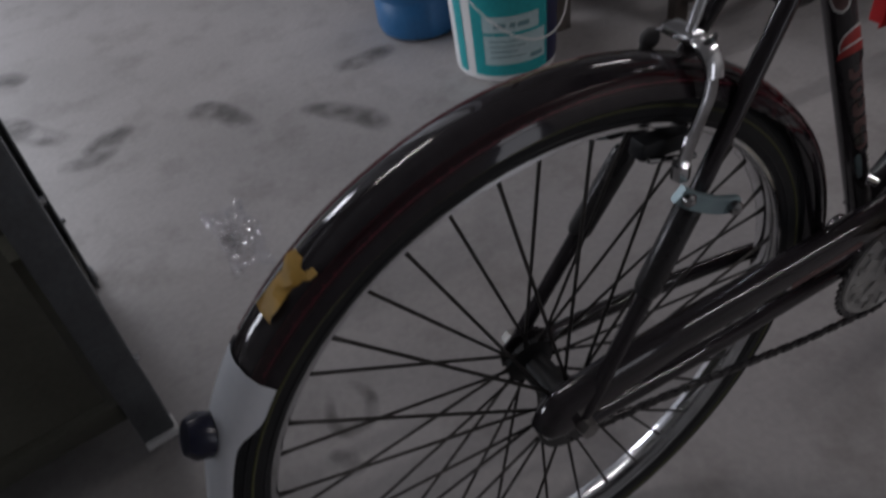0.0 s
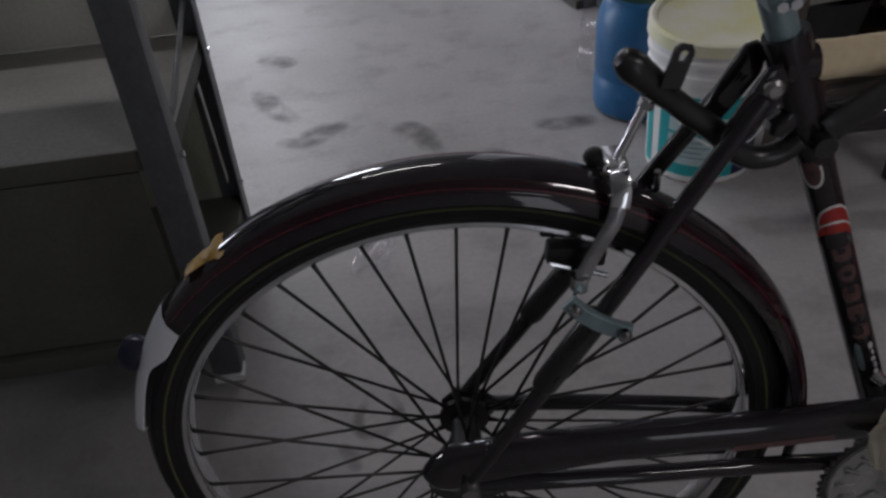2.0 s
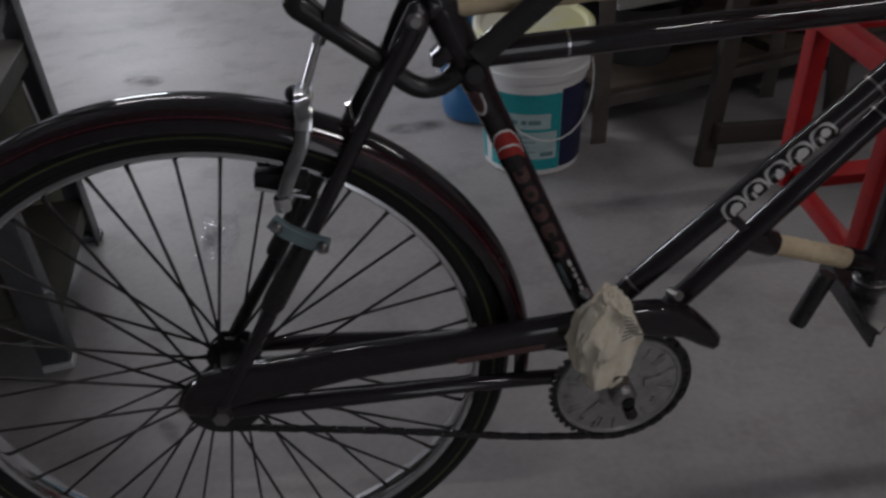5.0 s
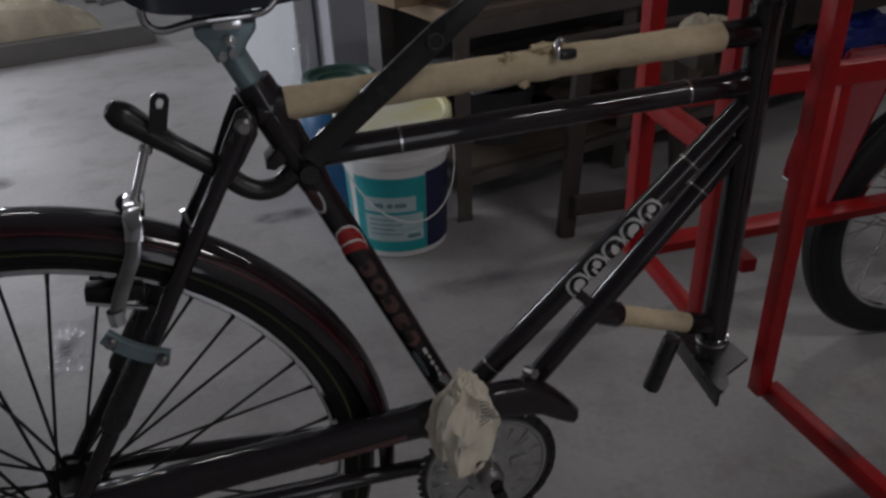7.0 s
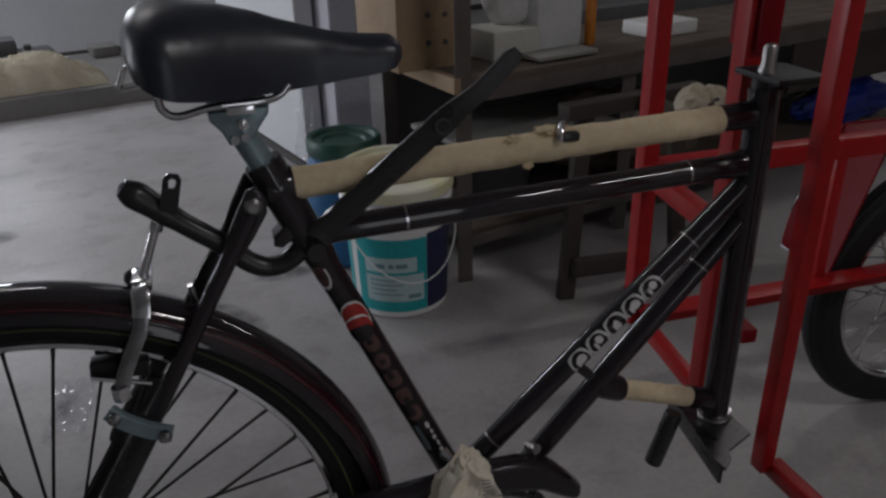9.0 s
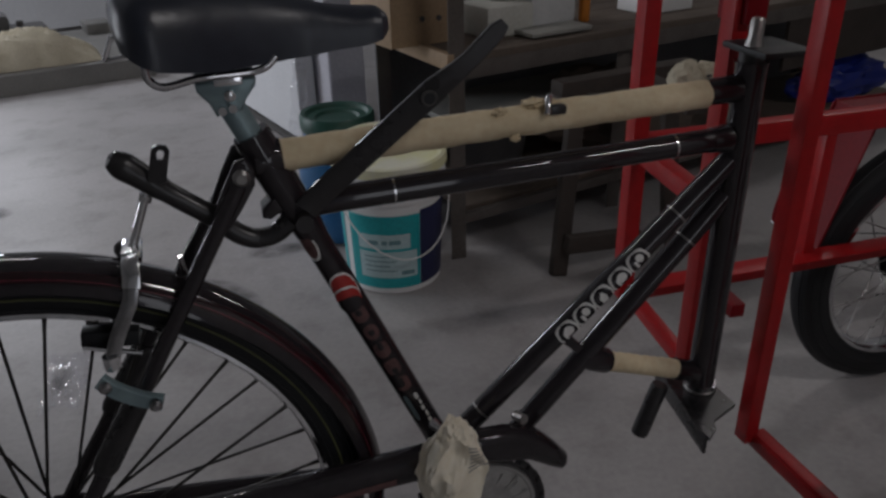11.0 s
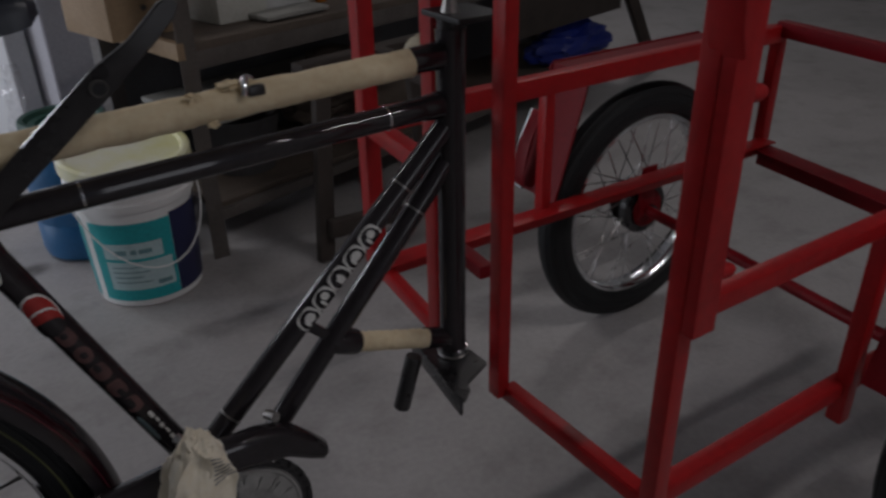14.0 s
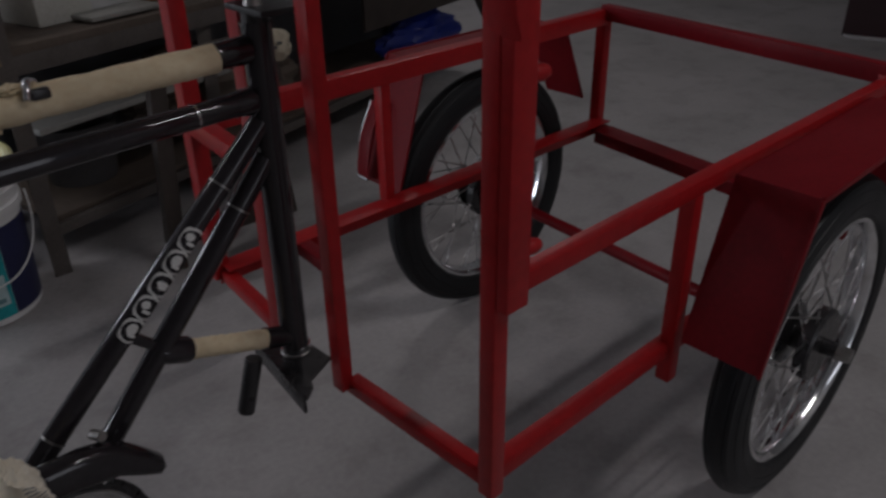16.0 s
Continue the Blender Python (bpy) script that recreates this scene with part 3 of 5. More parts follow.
# lugs and bright rings
part("seat_lug", tube([(seat_line(0.815), 0, 0.815), (seat_line(0.808), 0, 0.808), (seat_line(0.75), 0, 0.75), (seat_line(0.715), 0, 0.715), (seat_line(0.70), 0, 0.70)], [0.0175, 0.0185, 0.018, 0.0165, 0.0148], 20), BLACK, bike)
part("binder_ear", extrude_xz([(0.296, 0.757), (0.287, 0.747), (0.2805, 0.741), (0.2800, 0.733), (0.288, 0.7305), (0.303, 0.740)], -0.014, 0.014, 0.003), BLACK, bike)
part("socket", tube([(0.280, 0, 0.789), (0.303, 0, 0.7898), (0.306, 0, 0.790)], [0.0185, 0.0185, 0.017], 20), BLACK, bike, "black tube socket")
part("socket", tube([(0.766, 0, 0.8047), (0.806, 0, 0.806)], [0.0145, 0.016], 20), BLACK, bike, "black tube socket")
for x, z, d in ((0.412, 0.7394, (1, 0, 0.0247)), (0.733, 0.7472, (1, 0, 0.0247))):
    d = Vector(d).normalized() * 0.0012
    c = Vector((x, 0, z))
    part("ring", tube([c - d, c + d], TR + 0.0006, 20), DARK_CHROME, bike, "thin bright ring")
for (x, z), d in (((0.7485, 0.6629), (0.353, 0.332)), ((0.766, 0.6274), (0.325, 0.363)), ((0.508, 0.4367), (0.353, 0.332))):
    d = Vector((d[0], 0, d[1])).normalized() * 0.0011
    c = Vector((x, 0, z))
    part("ring", tube([c - d, c + d], TR + 0.0006, 20), STEEL, bike, "thin bright ring")
part("head_lug", tube([(0.780, 0, 0.7483), (0.803, 0, 0.7489)], [TR + 0.0006, TR + 0.003], 20), BLACK, bike)
part("crown_collar", tube([(0.8185, 0, 0.402), (0.8185, 0, 0.409)], 0.0205, 24), CHROME, bike, "bright collar under the head tube")

# wrapped tubes


def wrapped(a, b, r, seed):
    a, b = Vector(a), Vector(b)
    n = 60
    bm = tube([a + (b - a) * i / n for i in range(n + 1)], r, 22)
    for v in bm.verts:
        t = (v.co - a).dot(b - a) / (b - a).length_squared
        axis = a + (b - a) * t
        out = v.co - axis
        k = 1 + 0.03 * noise.noise(v.co * 26 + Vector((seed, 0, 0))) + 0.06 * noise.noise(v.co * 90) + 0.03 * math.sin(t * 55 + 2.2 * math.atan2(out.z, out.y))
        v.co = axis + out * k
    return bm


wrap = part("paper_wrap", wrapped((0.306, 0, 0.790), (0.767, 0, 0.8038), 0.0157, 2), PAPER, bike, "brown paper wrapped round the upper tube")
torn = lump((0.562, -0.004, 0.8155), (0.013, 0.009, 0.0055), 4.4, 0.6, 9, 3)
part("paper_shred", torn, PAPER, wrap, "torn paper fringe")
part("paper_shred", lump((0.524, -0.010, 0.8115), (0.009, 0.004, 0.0045), 1.4, 0.6, 9, 3), PAPER, wrap)
part("paper_shred", lump((0.540, -0.011, 0.7830), (0.006, 0.003, 0.0040), 2.4, 0.6, 9, 3), PAPER, wrap)
part("cable_clip", tube(smooth_line([(0.571, -0.018, 0.806), (0.574, -0.013, 0.815), (0.578, -0.006, 0.820), (0.586, 0.004, 0.816)], 5), 0.0038, 10), CHROME, bike, "bright cable clip showing through the torn paper")
# dark block for the shade in the torn paper beside the clip
part("clip_shade", box(0.5845, -0.0125, 0.809, 0.018, 0.011, 0.010, 0.003), DULL_BLACK, bike)
part("stub", tube([(0.640, 0, 0.487), (0.650, 0, 0.4825), (0.672, 0, 0.473), (0.676, 0, 0.4715)], [0.0145, 0.0165, 0.0165, 0.0145], 18), BLACK, bike, "black stub under the down tube")
part("paper_wrap", wrapped((0.670, 0, 0.4735), (0.777, 0, 0.4365), 0.0128, 5), PAPER, bike, "short tube wrapped in brown paper")
part("socket", tube([(0.775, 0, 0.4372), (0.808, 0, 0.4258)], 0.0145, 18), BLACK, bike)
part("peg", tube([(0.753, -0.005, 0.420), (0.752, -0.005, 0.416), (0.731, -0.005, 0.348), (0.730, -0.005, 0.345)], [0.0105, 0.0115, 0.0115, 0.0105], 18), DULL_BLACK, bike, "short black footrest peg")
part("bridge", box(0.625, 0, 0.5085, 0.012, 0.012, 0.036, 0.002, Matrix.Rotation(radians(-45), 3, "Y")), BLACK, bike)

# decals as plain shapes, wrapped on the tubes


def on_tube(a, b, r, t0, t1, around0, around1, lift=0.0006, power=4):
    """A patch on a tube between two shares of its length and two angles, with rounded corners."""
    a, b = Vector(a), Vector(b)
    d = (b - a).normalized()
    front = Vector((0, -1, 0))
    up = d.cross(front).normalized()
    bm = bmesh.new()
    n, m = 16, 8
    grid = []
    for i in range(n + 1):
        s = i / n
        inset = 0.5 * (around1 - around0) * (1 - math.sqrt(max(0, 1 - (2 * s - 1) ** power))) * (0.8 if power == 4 else 0.97)
        row = []
        for k in range(m + 1):
            q = around0 + inset + (around1 - around0 - 2 * inset) * k / m
            p = a + (b - a) * (t0 + (t1 - t0) * s) + (front * math.cos(q) + up * math.sin(q)) * (r + lift)
            row.append(bm.verts.new(p))
        grid.append(row)
    for i in range(n):
        for k in range(m):
            bm.faces.new((grid[i][k], grid[i + 1][k], grid[i + 1][k + 1], grid[i][k + 1]))
    return bm


DT = ((0.805, 0, 0.716), (0.452, 0, 0.384))
for k in range(5):
    t = 0.274 + k * 0.0605
    plate = part("letter_plate", on_tube(*DT, TR, t, t + 0.0598, -1.10, 1.00, 0.0005), BADGE_WHITE, bike, "white outlined lettering drawn as a plain shape" if k == 0 else "")
    part("letter_core", on_tube(*DT, TR, t + 0.005, t + 0.055, -0.98, 0.88, 0.0010, 2), BLACK, plate)
    eye = ((0.014, 0.034, -0.10, 0.62), (0.012, 0.040, -0.30, 0.55), (0.020, 0.036, -0.55, 0.50))[k % 3]
    part("letter_eye", on_tube(*DT, TR, t + eye[0], t + eye[1], eye[2], eye[3], 0.0014, 2), BADGE_WHITE, plate)
    part("letter_eye", on_tube(*DT, TR, t + 0.046 - eye[0] * 0.8, t + 0.050 - eye[0] * 0.5, -0.5, 0.3, 0.0014), BADGE_WHITE, plate)
ST = ((seat_line(0.80), 0, 0.80), (seat_line(0.33), 0, 0.33))
badge = part("badge", on_tube(*ST, 0.0145, 0.294, 0.388, -1.00, 1.05, 0.0006, 2), BADGE_WHITE, bike, "round red and white badge on the seat tube")
part("badge_field", on_tube(*ST, 0.0145, 0.299, 0.383, -0.88, 0.95, 0.0010, 2), BADGE_RED, badge)
part("badge_arc", on_tube(*ST, 0.0145, 0.328, 0.389, -0.80, 1.12, 0.0013, 2), BADGE_WHITE, badge)
part("badge_field", on_tube(*ST, 0.0145, 0.333, 0.390, -0.76, 1.15, 0.0016, 2), BADGE_RED, badge)
part("badge_field", on_tube(*ST, 0.0145, 0.354, 0.393, -0.62, 1.20, 0.0019, 2), BLACK, badge)
upper = part("badge", on_tube(*ST, 0.0145, 0.180, 0.252, 0.05, 1.25, 0.0006, 2), BADGE_WHITE, bike, "small shield badge with a white edge and dark red field")
part("badge_field", on_tube(*ST, 0.0145, 0.186, 0.245, 0.17, 1.13, 0.0011, 2), DECAL_RED, upper)
for k in range(5):
    t = 0.384 + 0.053 * k
    letter = part("letter_bar", on_tube(*ST, 0.0145, t, t + 0.043, -0.52, 0.60, 0.0006, 2 if k == 1 else 4), DECAL_RED, bike, "faded red letter drawn as a plain shape" if k == 0 else "")
    slot = ((0.010, 0.024, -0.12, 0.30), (0.014, 0.029, -0.18, 0.25), (0.0, 0.020, -0.16, 0.24), (0.024, 0.043, -0.16, 0.22), (0.0, 0.030, -0.10, 0.64))[k]
    part("letter_slot", on_tube(*ST, 0.0145, t + slot[0], t + slot[1], slot[2], slot[3], 0.0010), BLACK, letter)
for k, (a, b) in enumerate(((0.656, 0.676), (0.680, 0.694), (0.698, 0.712), (0.716, 0.734), (0.738, 0.752))):
    part("small_print", on_tube(*ST, 0.0145, a, b, -0.46, -0.16 - 0.10 * (k % 2), 0.0006), BADGE_WHITE, bike, "small white print shown as bars" if k == 0 else "")
part("small_bar", on_tube(*ST, 0.0145, 0.652, 0.735, 0.30, 0.72, 0.0006), ZINC, bike)
part("cable_stop", tube([(seat_line(0.446) + 0.006, -0.011, 0.442), (seat_line(0.446) + 0.012, -0.022, 0.439)], [0.0075, 0.005], 10), CHROME, bike, "small bright screw")

# drive: chain guard, chainwheel, chain, crank, wrapped pedal
guard_outline = [(-0.030, 0.386), (-0.018, 0.405), (0.0, 0.417), (0.06, 0.427), (0.17, 0.433), (0.29, 0.435), (0.42, 0.441), (0.48, 0.446), (0.520, 0.444), (0.545, 0.438), (0.566, 0.425), (0.583, 0.407), (0.600, 0.387), (0.601, 0.374), (0.592, 0.366), (0.574, 0.376), (0.548, 0.393), (0.500, 0.402), (0.43, 0.400), (0.30, 0.398), (0.17, 0.393), (0.06, 0.377), (0.0, 0.363), (-0.022, 0.369)]
chain_guard = part("chain_guard", extrude_xz(guard_outline, -0.034, -0.062, 0.0105), BLACK, bike, "long glossy black chain guard")
part("guard_label", extrude_xz([(0.285, 0.409), (0.385, 0.416), (0.385, 0.408), (0.285, 0.4015)], -0.0620, -0.0627, 0), DECAL_RED, chain_guard, "faded red strip")
part("guard_bracket", tube([(0.540, -0.030, 0.443), (0.545, -0.046, 0.447)], 0.006, 10), STEEL, chain_guard)
RING = Vector((0.484, -0.046, 0.318))
ring = bmesh.new()
teeth = 46
outer = []
for k in range(teeth * 4):
    a = 2 * math.pi * k / (teeth * 4)
    outer.append((0.0855 + (0.0022 if k % 4 in (1, 2) else -0.0022), a))
front = [ring.verts.new(RING + Vector((r * math.cos(a), -0.0015, r * math.sin(a)))) for r, a in outer]
back = [ring.verts.new(RING + Vector((r * math.cos(a), 0.0015, r * math.sin(a)))) for r, a in outer]
inner_f = [ring.verts.new(RING + Vector((0.0785 * math.cos(a), -0.0015, 0.0785 * math.sin(a)))) for r, a in outer]
inner_b = [ring.verts.new(RING + Vector((0.0785 * math.cos(a), 0.0015, 0.0785 * math.sin(a)))) for r, a in outer]
for k in range(len(outer)):
    j = (k + 1) % len(outer)
    ring.faces.new((front[k], front[j], inner_f[j], inner_f[k]))
    ring.faces.new((back[j], back[k], inner_b[k], inner_b[j]))
    ring.faces.new((front[j], front[k], back[k], back[j]))
    ring.faces.new((inner_f[k], inner_f[j], inner_b[j], inner_b[k]))
chainwheel = part("chainwheel", ring, DULL_BLACK, bike, "toothed steel chainwheel")
part("chainwheel_disc", lathe([(0.0, -0.006), (0.022, -0.006), (0.026, -0.003), (0.048, -0.0035), (0.056, -0.0055), (0.064, -0.0025), (0.0720, -0.0022), (0.0740, -0.0040), (0.0770, -0.0040), (0.0790, -0.001), (0.0790, 0.001), (0.0, 0.001)], RING, "y", 48), ALLOY, chainwheel, "dished disc of the chainwheel")
ribs = bmesh.new()
for k in range(26):                       # pressed pattern round the disc
    a = 2 * math.pi * (k + 0.3 * (k % 3)) / 26
    d = Vector((math.cos(a), 0, math.sin(a)))
    bar(RING + d * 0.050 + Vector((0, -0.0052, 0)), RING + d * (0.066 + 0.004 * (k % 2)) + Vector((0, -0.0046, 0)), 0.0024, 0.0034, (-d.z, 0, d.x), 0.001, ribs)
part("pressed_pattern", ribs, ALLOY, chainwheel)
part("axle_eye", tube([RING + Vector((0.004, -0.0262, -0.004)), RING + Vector((0.004, -0.0285, -0.004))], [0.0085, 0.0075], 16), RUBBER, chainwheel, "dark axle end")
for k in range(5):
    a = radians(8 + 72 * k)
    c = RING + Vector((0.030 * math.cos(a), -0.0050, 0.030 * math.sin(a)))
    part("spider_arm", bar(c, RING + Vector((0.060 * math.cos(a), -0.0045, 0.060 * math.sin(a))), 0.003, 0.012, (-math.sin(a), 0, math.cos(a)), 0.0014), ALLOY, chainwheel)
path = [(HUB.x - 0.006, -0.047, 0.336), (0.12, -0.0465, 0.312), (0.25, -0.0465, 0.281), (0.36, -0.046, 0.252)]
path += [tuple(RING + Vector((0.0875 * math.cos(radians(q)), 0, 0.0875 * math.sin(radians(q))))) for q in (-108, -98, -86, -70, -54, -38, -22, -6, 10, 26, 42, 55)]
line = smooth_line(path, 24)
last = None
spots = []
for p in line:
    if last is None or (p - last).length >= 0.0127:
        spots.append(p)
        last = p
link_meshes = []
for wide, tall in ((0.0045, 0.0086), (0.0074, 0.0072)):
    bm = box(0, 0, 0, 0.0127 * 1.28, wide, tall, 0.0014)
    for x in (-0.00635, 0.00635):
        tube([(x, -0.0044, 0), (x, 0.0044, 0)], 0.0024, 8, bm)
    me = bpy.data.meshes.new("chain_link")
    bm.to_mesh(me)
    bm.free()
    me.materials.append(DULL_BLACK)
    link_meshes.append(me)
for k, (p, q) in enumerate(zip(spots, spots[1:])):
    link = new("chain_link", link_meshes[k % 2])
    link.parent = bike
    link.location = (p + q) / 2
    link.rotation_euler = (0, -math.atan2(q.z - p.z, q.x - p.x), 0)
part("crank_arm", bar(RING + Vector((0, -0.012, 0)), (0.450, -0.074, 0.424), 0.010, 0.020, (1, 0, 0), 0.004), CHROME, bike, "chromed crank arm")
part("crank_boss", tube([RING + Vector((0, -0.004, 0)), RING + Vector((0, -0.022, 0)), RING + Vector((0, -0.026, 0))], [0.016, 0.016, 0.011], 18), STEEL, bike)
part("cotter", tube([(0.489, -0.070, 0.305), (0.494, -0.072, 0.291)], 0.008, 12), DULL_BLACK, bike)


def crumple(c):
    """Where a point of a unit cube lies on the bundled pedal."""
    seed = c.copy()
    c = c * (1 - 0.22 * (abs(c.x * 2) ** 3 * abs(c.z * 2) ** 3))
    w = Vector((c.x * 0.060, c.y * 0.042, c.z * 0.103))
    w.x *= 1 - (0.46 if w.z > 0 else 0.30) * (w.z / 0.0515) ** 2
    w += Vector((0.006, 0.010, 0.005)) * noise.noise(seed * 3.1 + Vector((7, 0, 0))) + w.normalized() * (0.005 * abs(noise.noise(seed * 7)) + 0.003 * noise.noise(seed * 15))
    return Matrix.Rotation(radians(7), 3, "Y") @ w + Vector((0.4400, -0.098, 0.446))


pedal = bmesh.new()
bmesh.ops.create_cube(pedal, size=1)
bmesh.ops.subdivide_edges(pedal, edges=pedal.edges[:], cuts=18, use_grid_fill=True)
for v in pedal.verts:
    v.co = crumple(v.co)
pedal_part = part("wrapped_pedal", pedal, CREAM_PAPER, bike, "pedal bundled in cream paper")
for k in range(7):
    for x0, x1 in ((0.16, 0.49),):
        z = 0.45 - 0.050 * k
        bm = bmesh.new()
        rows = [[bm.verts.new(crumple(Vector((x0 + (x1 - 0.02 * (k % 3) - x0) * i / 8, -0.5, z + dz))) + Vector((0.0003, -0.0012, 0))) for i in range(9)] for dz in (0.0, 0.020)]
        for i in range(8):
            bm.faces.new((rows[0][i], rows[0][i + 1], rows[1][i + 1], rows[1][i]))
        part("print_bar", bm, NEWSPRINT, pedal_part)
part("pedal_end", tube([(0.455, -0.108, 0.402), (0.455, -0.1215, 0.401)], [0.011, 0.009], 14), OLD_WOOD, pedal_part, "dark pedal rubber showing through a hole")

# rear rod brake
lever = [Vector((0.1535, -0.002, 0.8075)), Vector((0.1555, -0.002, 0.8062))] + smooth_line([(0.160, -0.002, 0.802), (0.176, -0.002, 0.788), (0.205, -0.002, 0.762), (0.238, -0.004, 0.736), (0.254, -0.006, 0.7195), (0.271, -0.006, 0.7105), (0.290, -0.006, 0.7125), (0.307, -0.006, 0.725)], 5)
part("brake_lever", tube(lever, [0.0030, 0.0085, 0.0116, 0.0130, 0.0134, 0.0132, 0.0128, 0.0124, 0.0120, 0.0117, 0.0113] + [0.0102] * (len(lever) - 11), 14), DULL_BLACK, bike, "black bent brake lever")
plate = bmesh.new()
rim_line = [(0.184, 0.784), (0.200, 0.783), (0.2075, 0.811), (0.2055, 0.8165), (0.1975, 0.8185), (0.1925, 0.8155)]
eye_line = [(0.1955, 0.8045), (0.2000, 0.8040), (0.2028, 0.8095), (0.2020, 0.8125), (0.1988, 0.8135), (0.1965, 0.8115)]
loops = [[plate.verts.new((x, y, z)) for x, z in l] for y in (-0.0165, -0.0130) for l in (rim_line, eye_line)]
for a, b in ((0, 1), (3, 2), (2, 0), (1, 3)):
    for k in range(6):
        j = (k + 1) % 6
        plate.faces.new((loops[a][k], loops[a][j], loops[b][j], loops[b][k]))
part("lever_plate", plate, DULL_BLACK, bike, "small plate with a hole", False)
part("brake_rod", tube([(0.183, -0.004, 0.775), (0.177, -0.004, 0.764), (0.157, -0.006, 0.716)], [0.0032, 0.0042, 0.0042], 10), CHROME, bike, "chromed brake rod")
part("rod_nut", tube([(0.1795, -0.004, 0.769), (0.177, -0.004, 0.763)], 0.0068, 6), CHROME, bike)
for side in (-1, 1):
    strap = smooth_line([(0.157, side * 0.004, 0.715), (0.156, side * 0.022, 0.713), (0.155, side * 0.0345, 0.702), (0.151, side * 0.040, 0.682), (0.142, side * 0.0425, 0.664), (0.131, side * 0.0445, 0.642), (0.126, side * 0.046, 0.628)], 6)
    own = ribbon(strap, 0.0068, 0.0016, (1, 0, 0.25))
    part("brake_strap", own, DULL_CHROME, bike, "bright brake stirrup strap")
    part("brake_shoe", box(0.124, side * 0.020, 0.637, 0.052, 0.018, 0.017, 0.003, Matrix.Rotation(radians(8), 3, "Y")), RUBBER, bike, "black brake block")
    part("shoe_bolt", tube([(0.100, side * 0.034, 0.637), (0.150, side * 0.034, 0.620)], 0.0026, 8), CHROME, bike)
    bow = smooth_line([(0.112, side * 0.058, 0.613), (0.124, side * 0.063, 0.603), (0.144, side * 0.068, 0.592), (0.164, side * 0.072, 0.586)], 4)
    part("brake_clamp", ribbon(bow, 0.0078, 0.0045, (0.45, 0, 1)), ZINC, bike, "blue zinc stay clamp")
    part("clamp_bolt", tube([(0.117, side * 0.058, 0.609), (0.117, side * 0.068, 0.609), (0.117, side * 0.071, 0.609)], [0.0062, 0.0062, 0.003], 10), DULL_CHROME, bike)
    part("clamp_bolt", tube([(0.158, side * 0.066, 0.588), (0.158, side * 0.080, 0.588), (0.158, side * 0.083, 0.588)], [0.0062, 0.0062, 0.003], 10), DULL_CHROME, bike)
    part("guide_nut", lathe([(0, -0.007), (0.0080, -0.007), (0.0080, 0.007), (0, 0.007)], (0.124, side * 0.046, 0.6235), "z", 8), CHROME, bike)
part("strap_top", box(0.157, 0, 0.716, 0.018, 0.034, 0.008, 0.003), CHROME, bike)
# brighter ribbon laid over the strap for the reflection at its bend
part("strap_bend_gleam", ribbon(smooth_line([(0.157, -0.016, 0.7165), (0.156, -0.027, 0.7155), (0.156, -0.0365, 0.704), (0.1545, -0.0400, 0.694)], 5), 0.0080, 0.0018, (1, 0, 0.25)), CHROME, bike, "bend of the stirrup strap, brighter for its reflection")
part("strap_ball", lump((0.146, 0.026, 0.704), (0.010, 0.007, 0.010), 1, 0.02, 2, 2), SHADOW_BLACK, bike)
part("stay_screw", tube([(0.199, 0.010, 0.676), (0.197, 0.006, 0.697)], 0.0030, 8), DULL_CHROME, bike)

# flat black stay that stands up from the seat lug
stay = [Vector(p) for p in ((0.322, -0.020, 0.738), (0.340, -0.022, 0.755), (0.435, -0.040, 0.838), (0.455, -0.046, 0.856), (0.478, -0.050, 0.874), (0.512, -0.052, 0.906))]
line = smooth_line(stay, 5)
own = ribbon([p + Vector((-0.001, 0, 0.001)) for p in line], [0.0122 if k < 12 else 0.0122 - 0.0034 * min(1, (k - 12) / 8) - (0.004 if k == len(line) - 1 else 0) for k in range(len(line))], 0.003, (-0.68, 0, 0.73))
flat_stay = part("flat_stay", own, DULL_BLACK, bike, "flat black steel stay with a bolt hole")
part("stay_hole", tube([(0.440, -0.0475, 0.844), (0.440, -0.0490, 0.844)], 0.0052, 16), RUBBER, flat_stay)
part("hole_rim", tube([Vector((0.440 + 0.0068 * math.cos(q), -0.0484, 0.844 + 0.0068 * math.sin(q))) for q in (2 * math.pi * k / 18 for k in range(18))], 0.0014, 6, closed=True), DARK_TRIM, flat_stay, "worn rim of the hole")
part("pivot_bolt", tube([(0.318, -0.010, 0.728), (0.318, -0.030, 0.728)], 0.009, 12), DULL_BLACK, bike)

# saddle on its post
part("seat_post", tube([(seat_line(0.80) - 0.001, 0, 0.80), (0.262, 0, 0.852), (0.258, 0, 0.862)], [0.0125, 0.0125, 0.0110], 18), ZINC, bike, "dull zinc seat post")
part("saddle_clamp", extrude_xz([(0.238, 0.872), (0.290, 0.874), (0.289, 0.866), (0.280, 0.855), (0.275, 0.845), (0.253, 0.841), (0.248, 0.853), (0.239, 0.864)], -0.030, 0.030, 0.003), ZINC, bike, "blue zinc saddle clamp")
part("clamp_face", box(0.266, -0.034, 0.8735, 0.025, 0.008, 0.008, 0.0025), CHROME, bike, "bright clamp plate over the rail")
part("clamp_bolt", tube([(0.266, -0.029, 0.860), (0.266, -0.034, 0.860), (0.266, -0.0355, 0.860)], [0.005, 0.005, 0.002], 12), CHROME, bike)
part("clamp_nut", tube([(0.258, -0.022, 0.8475), (0.258, -0.036, 0.8475)], 0.0042, 6), CHROME, bike)
part("clamp_nut", tube([(0.267, -0.022, 0.8490), (0.267, -0.036, 0.8490)], 0.0042, 6), CHROME, bike)
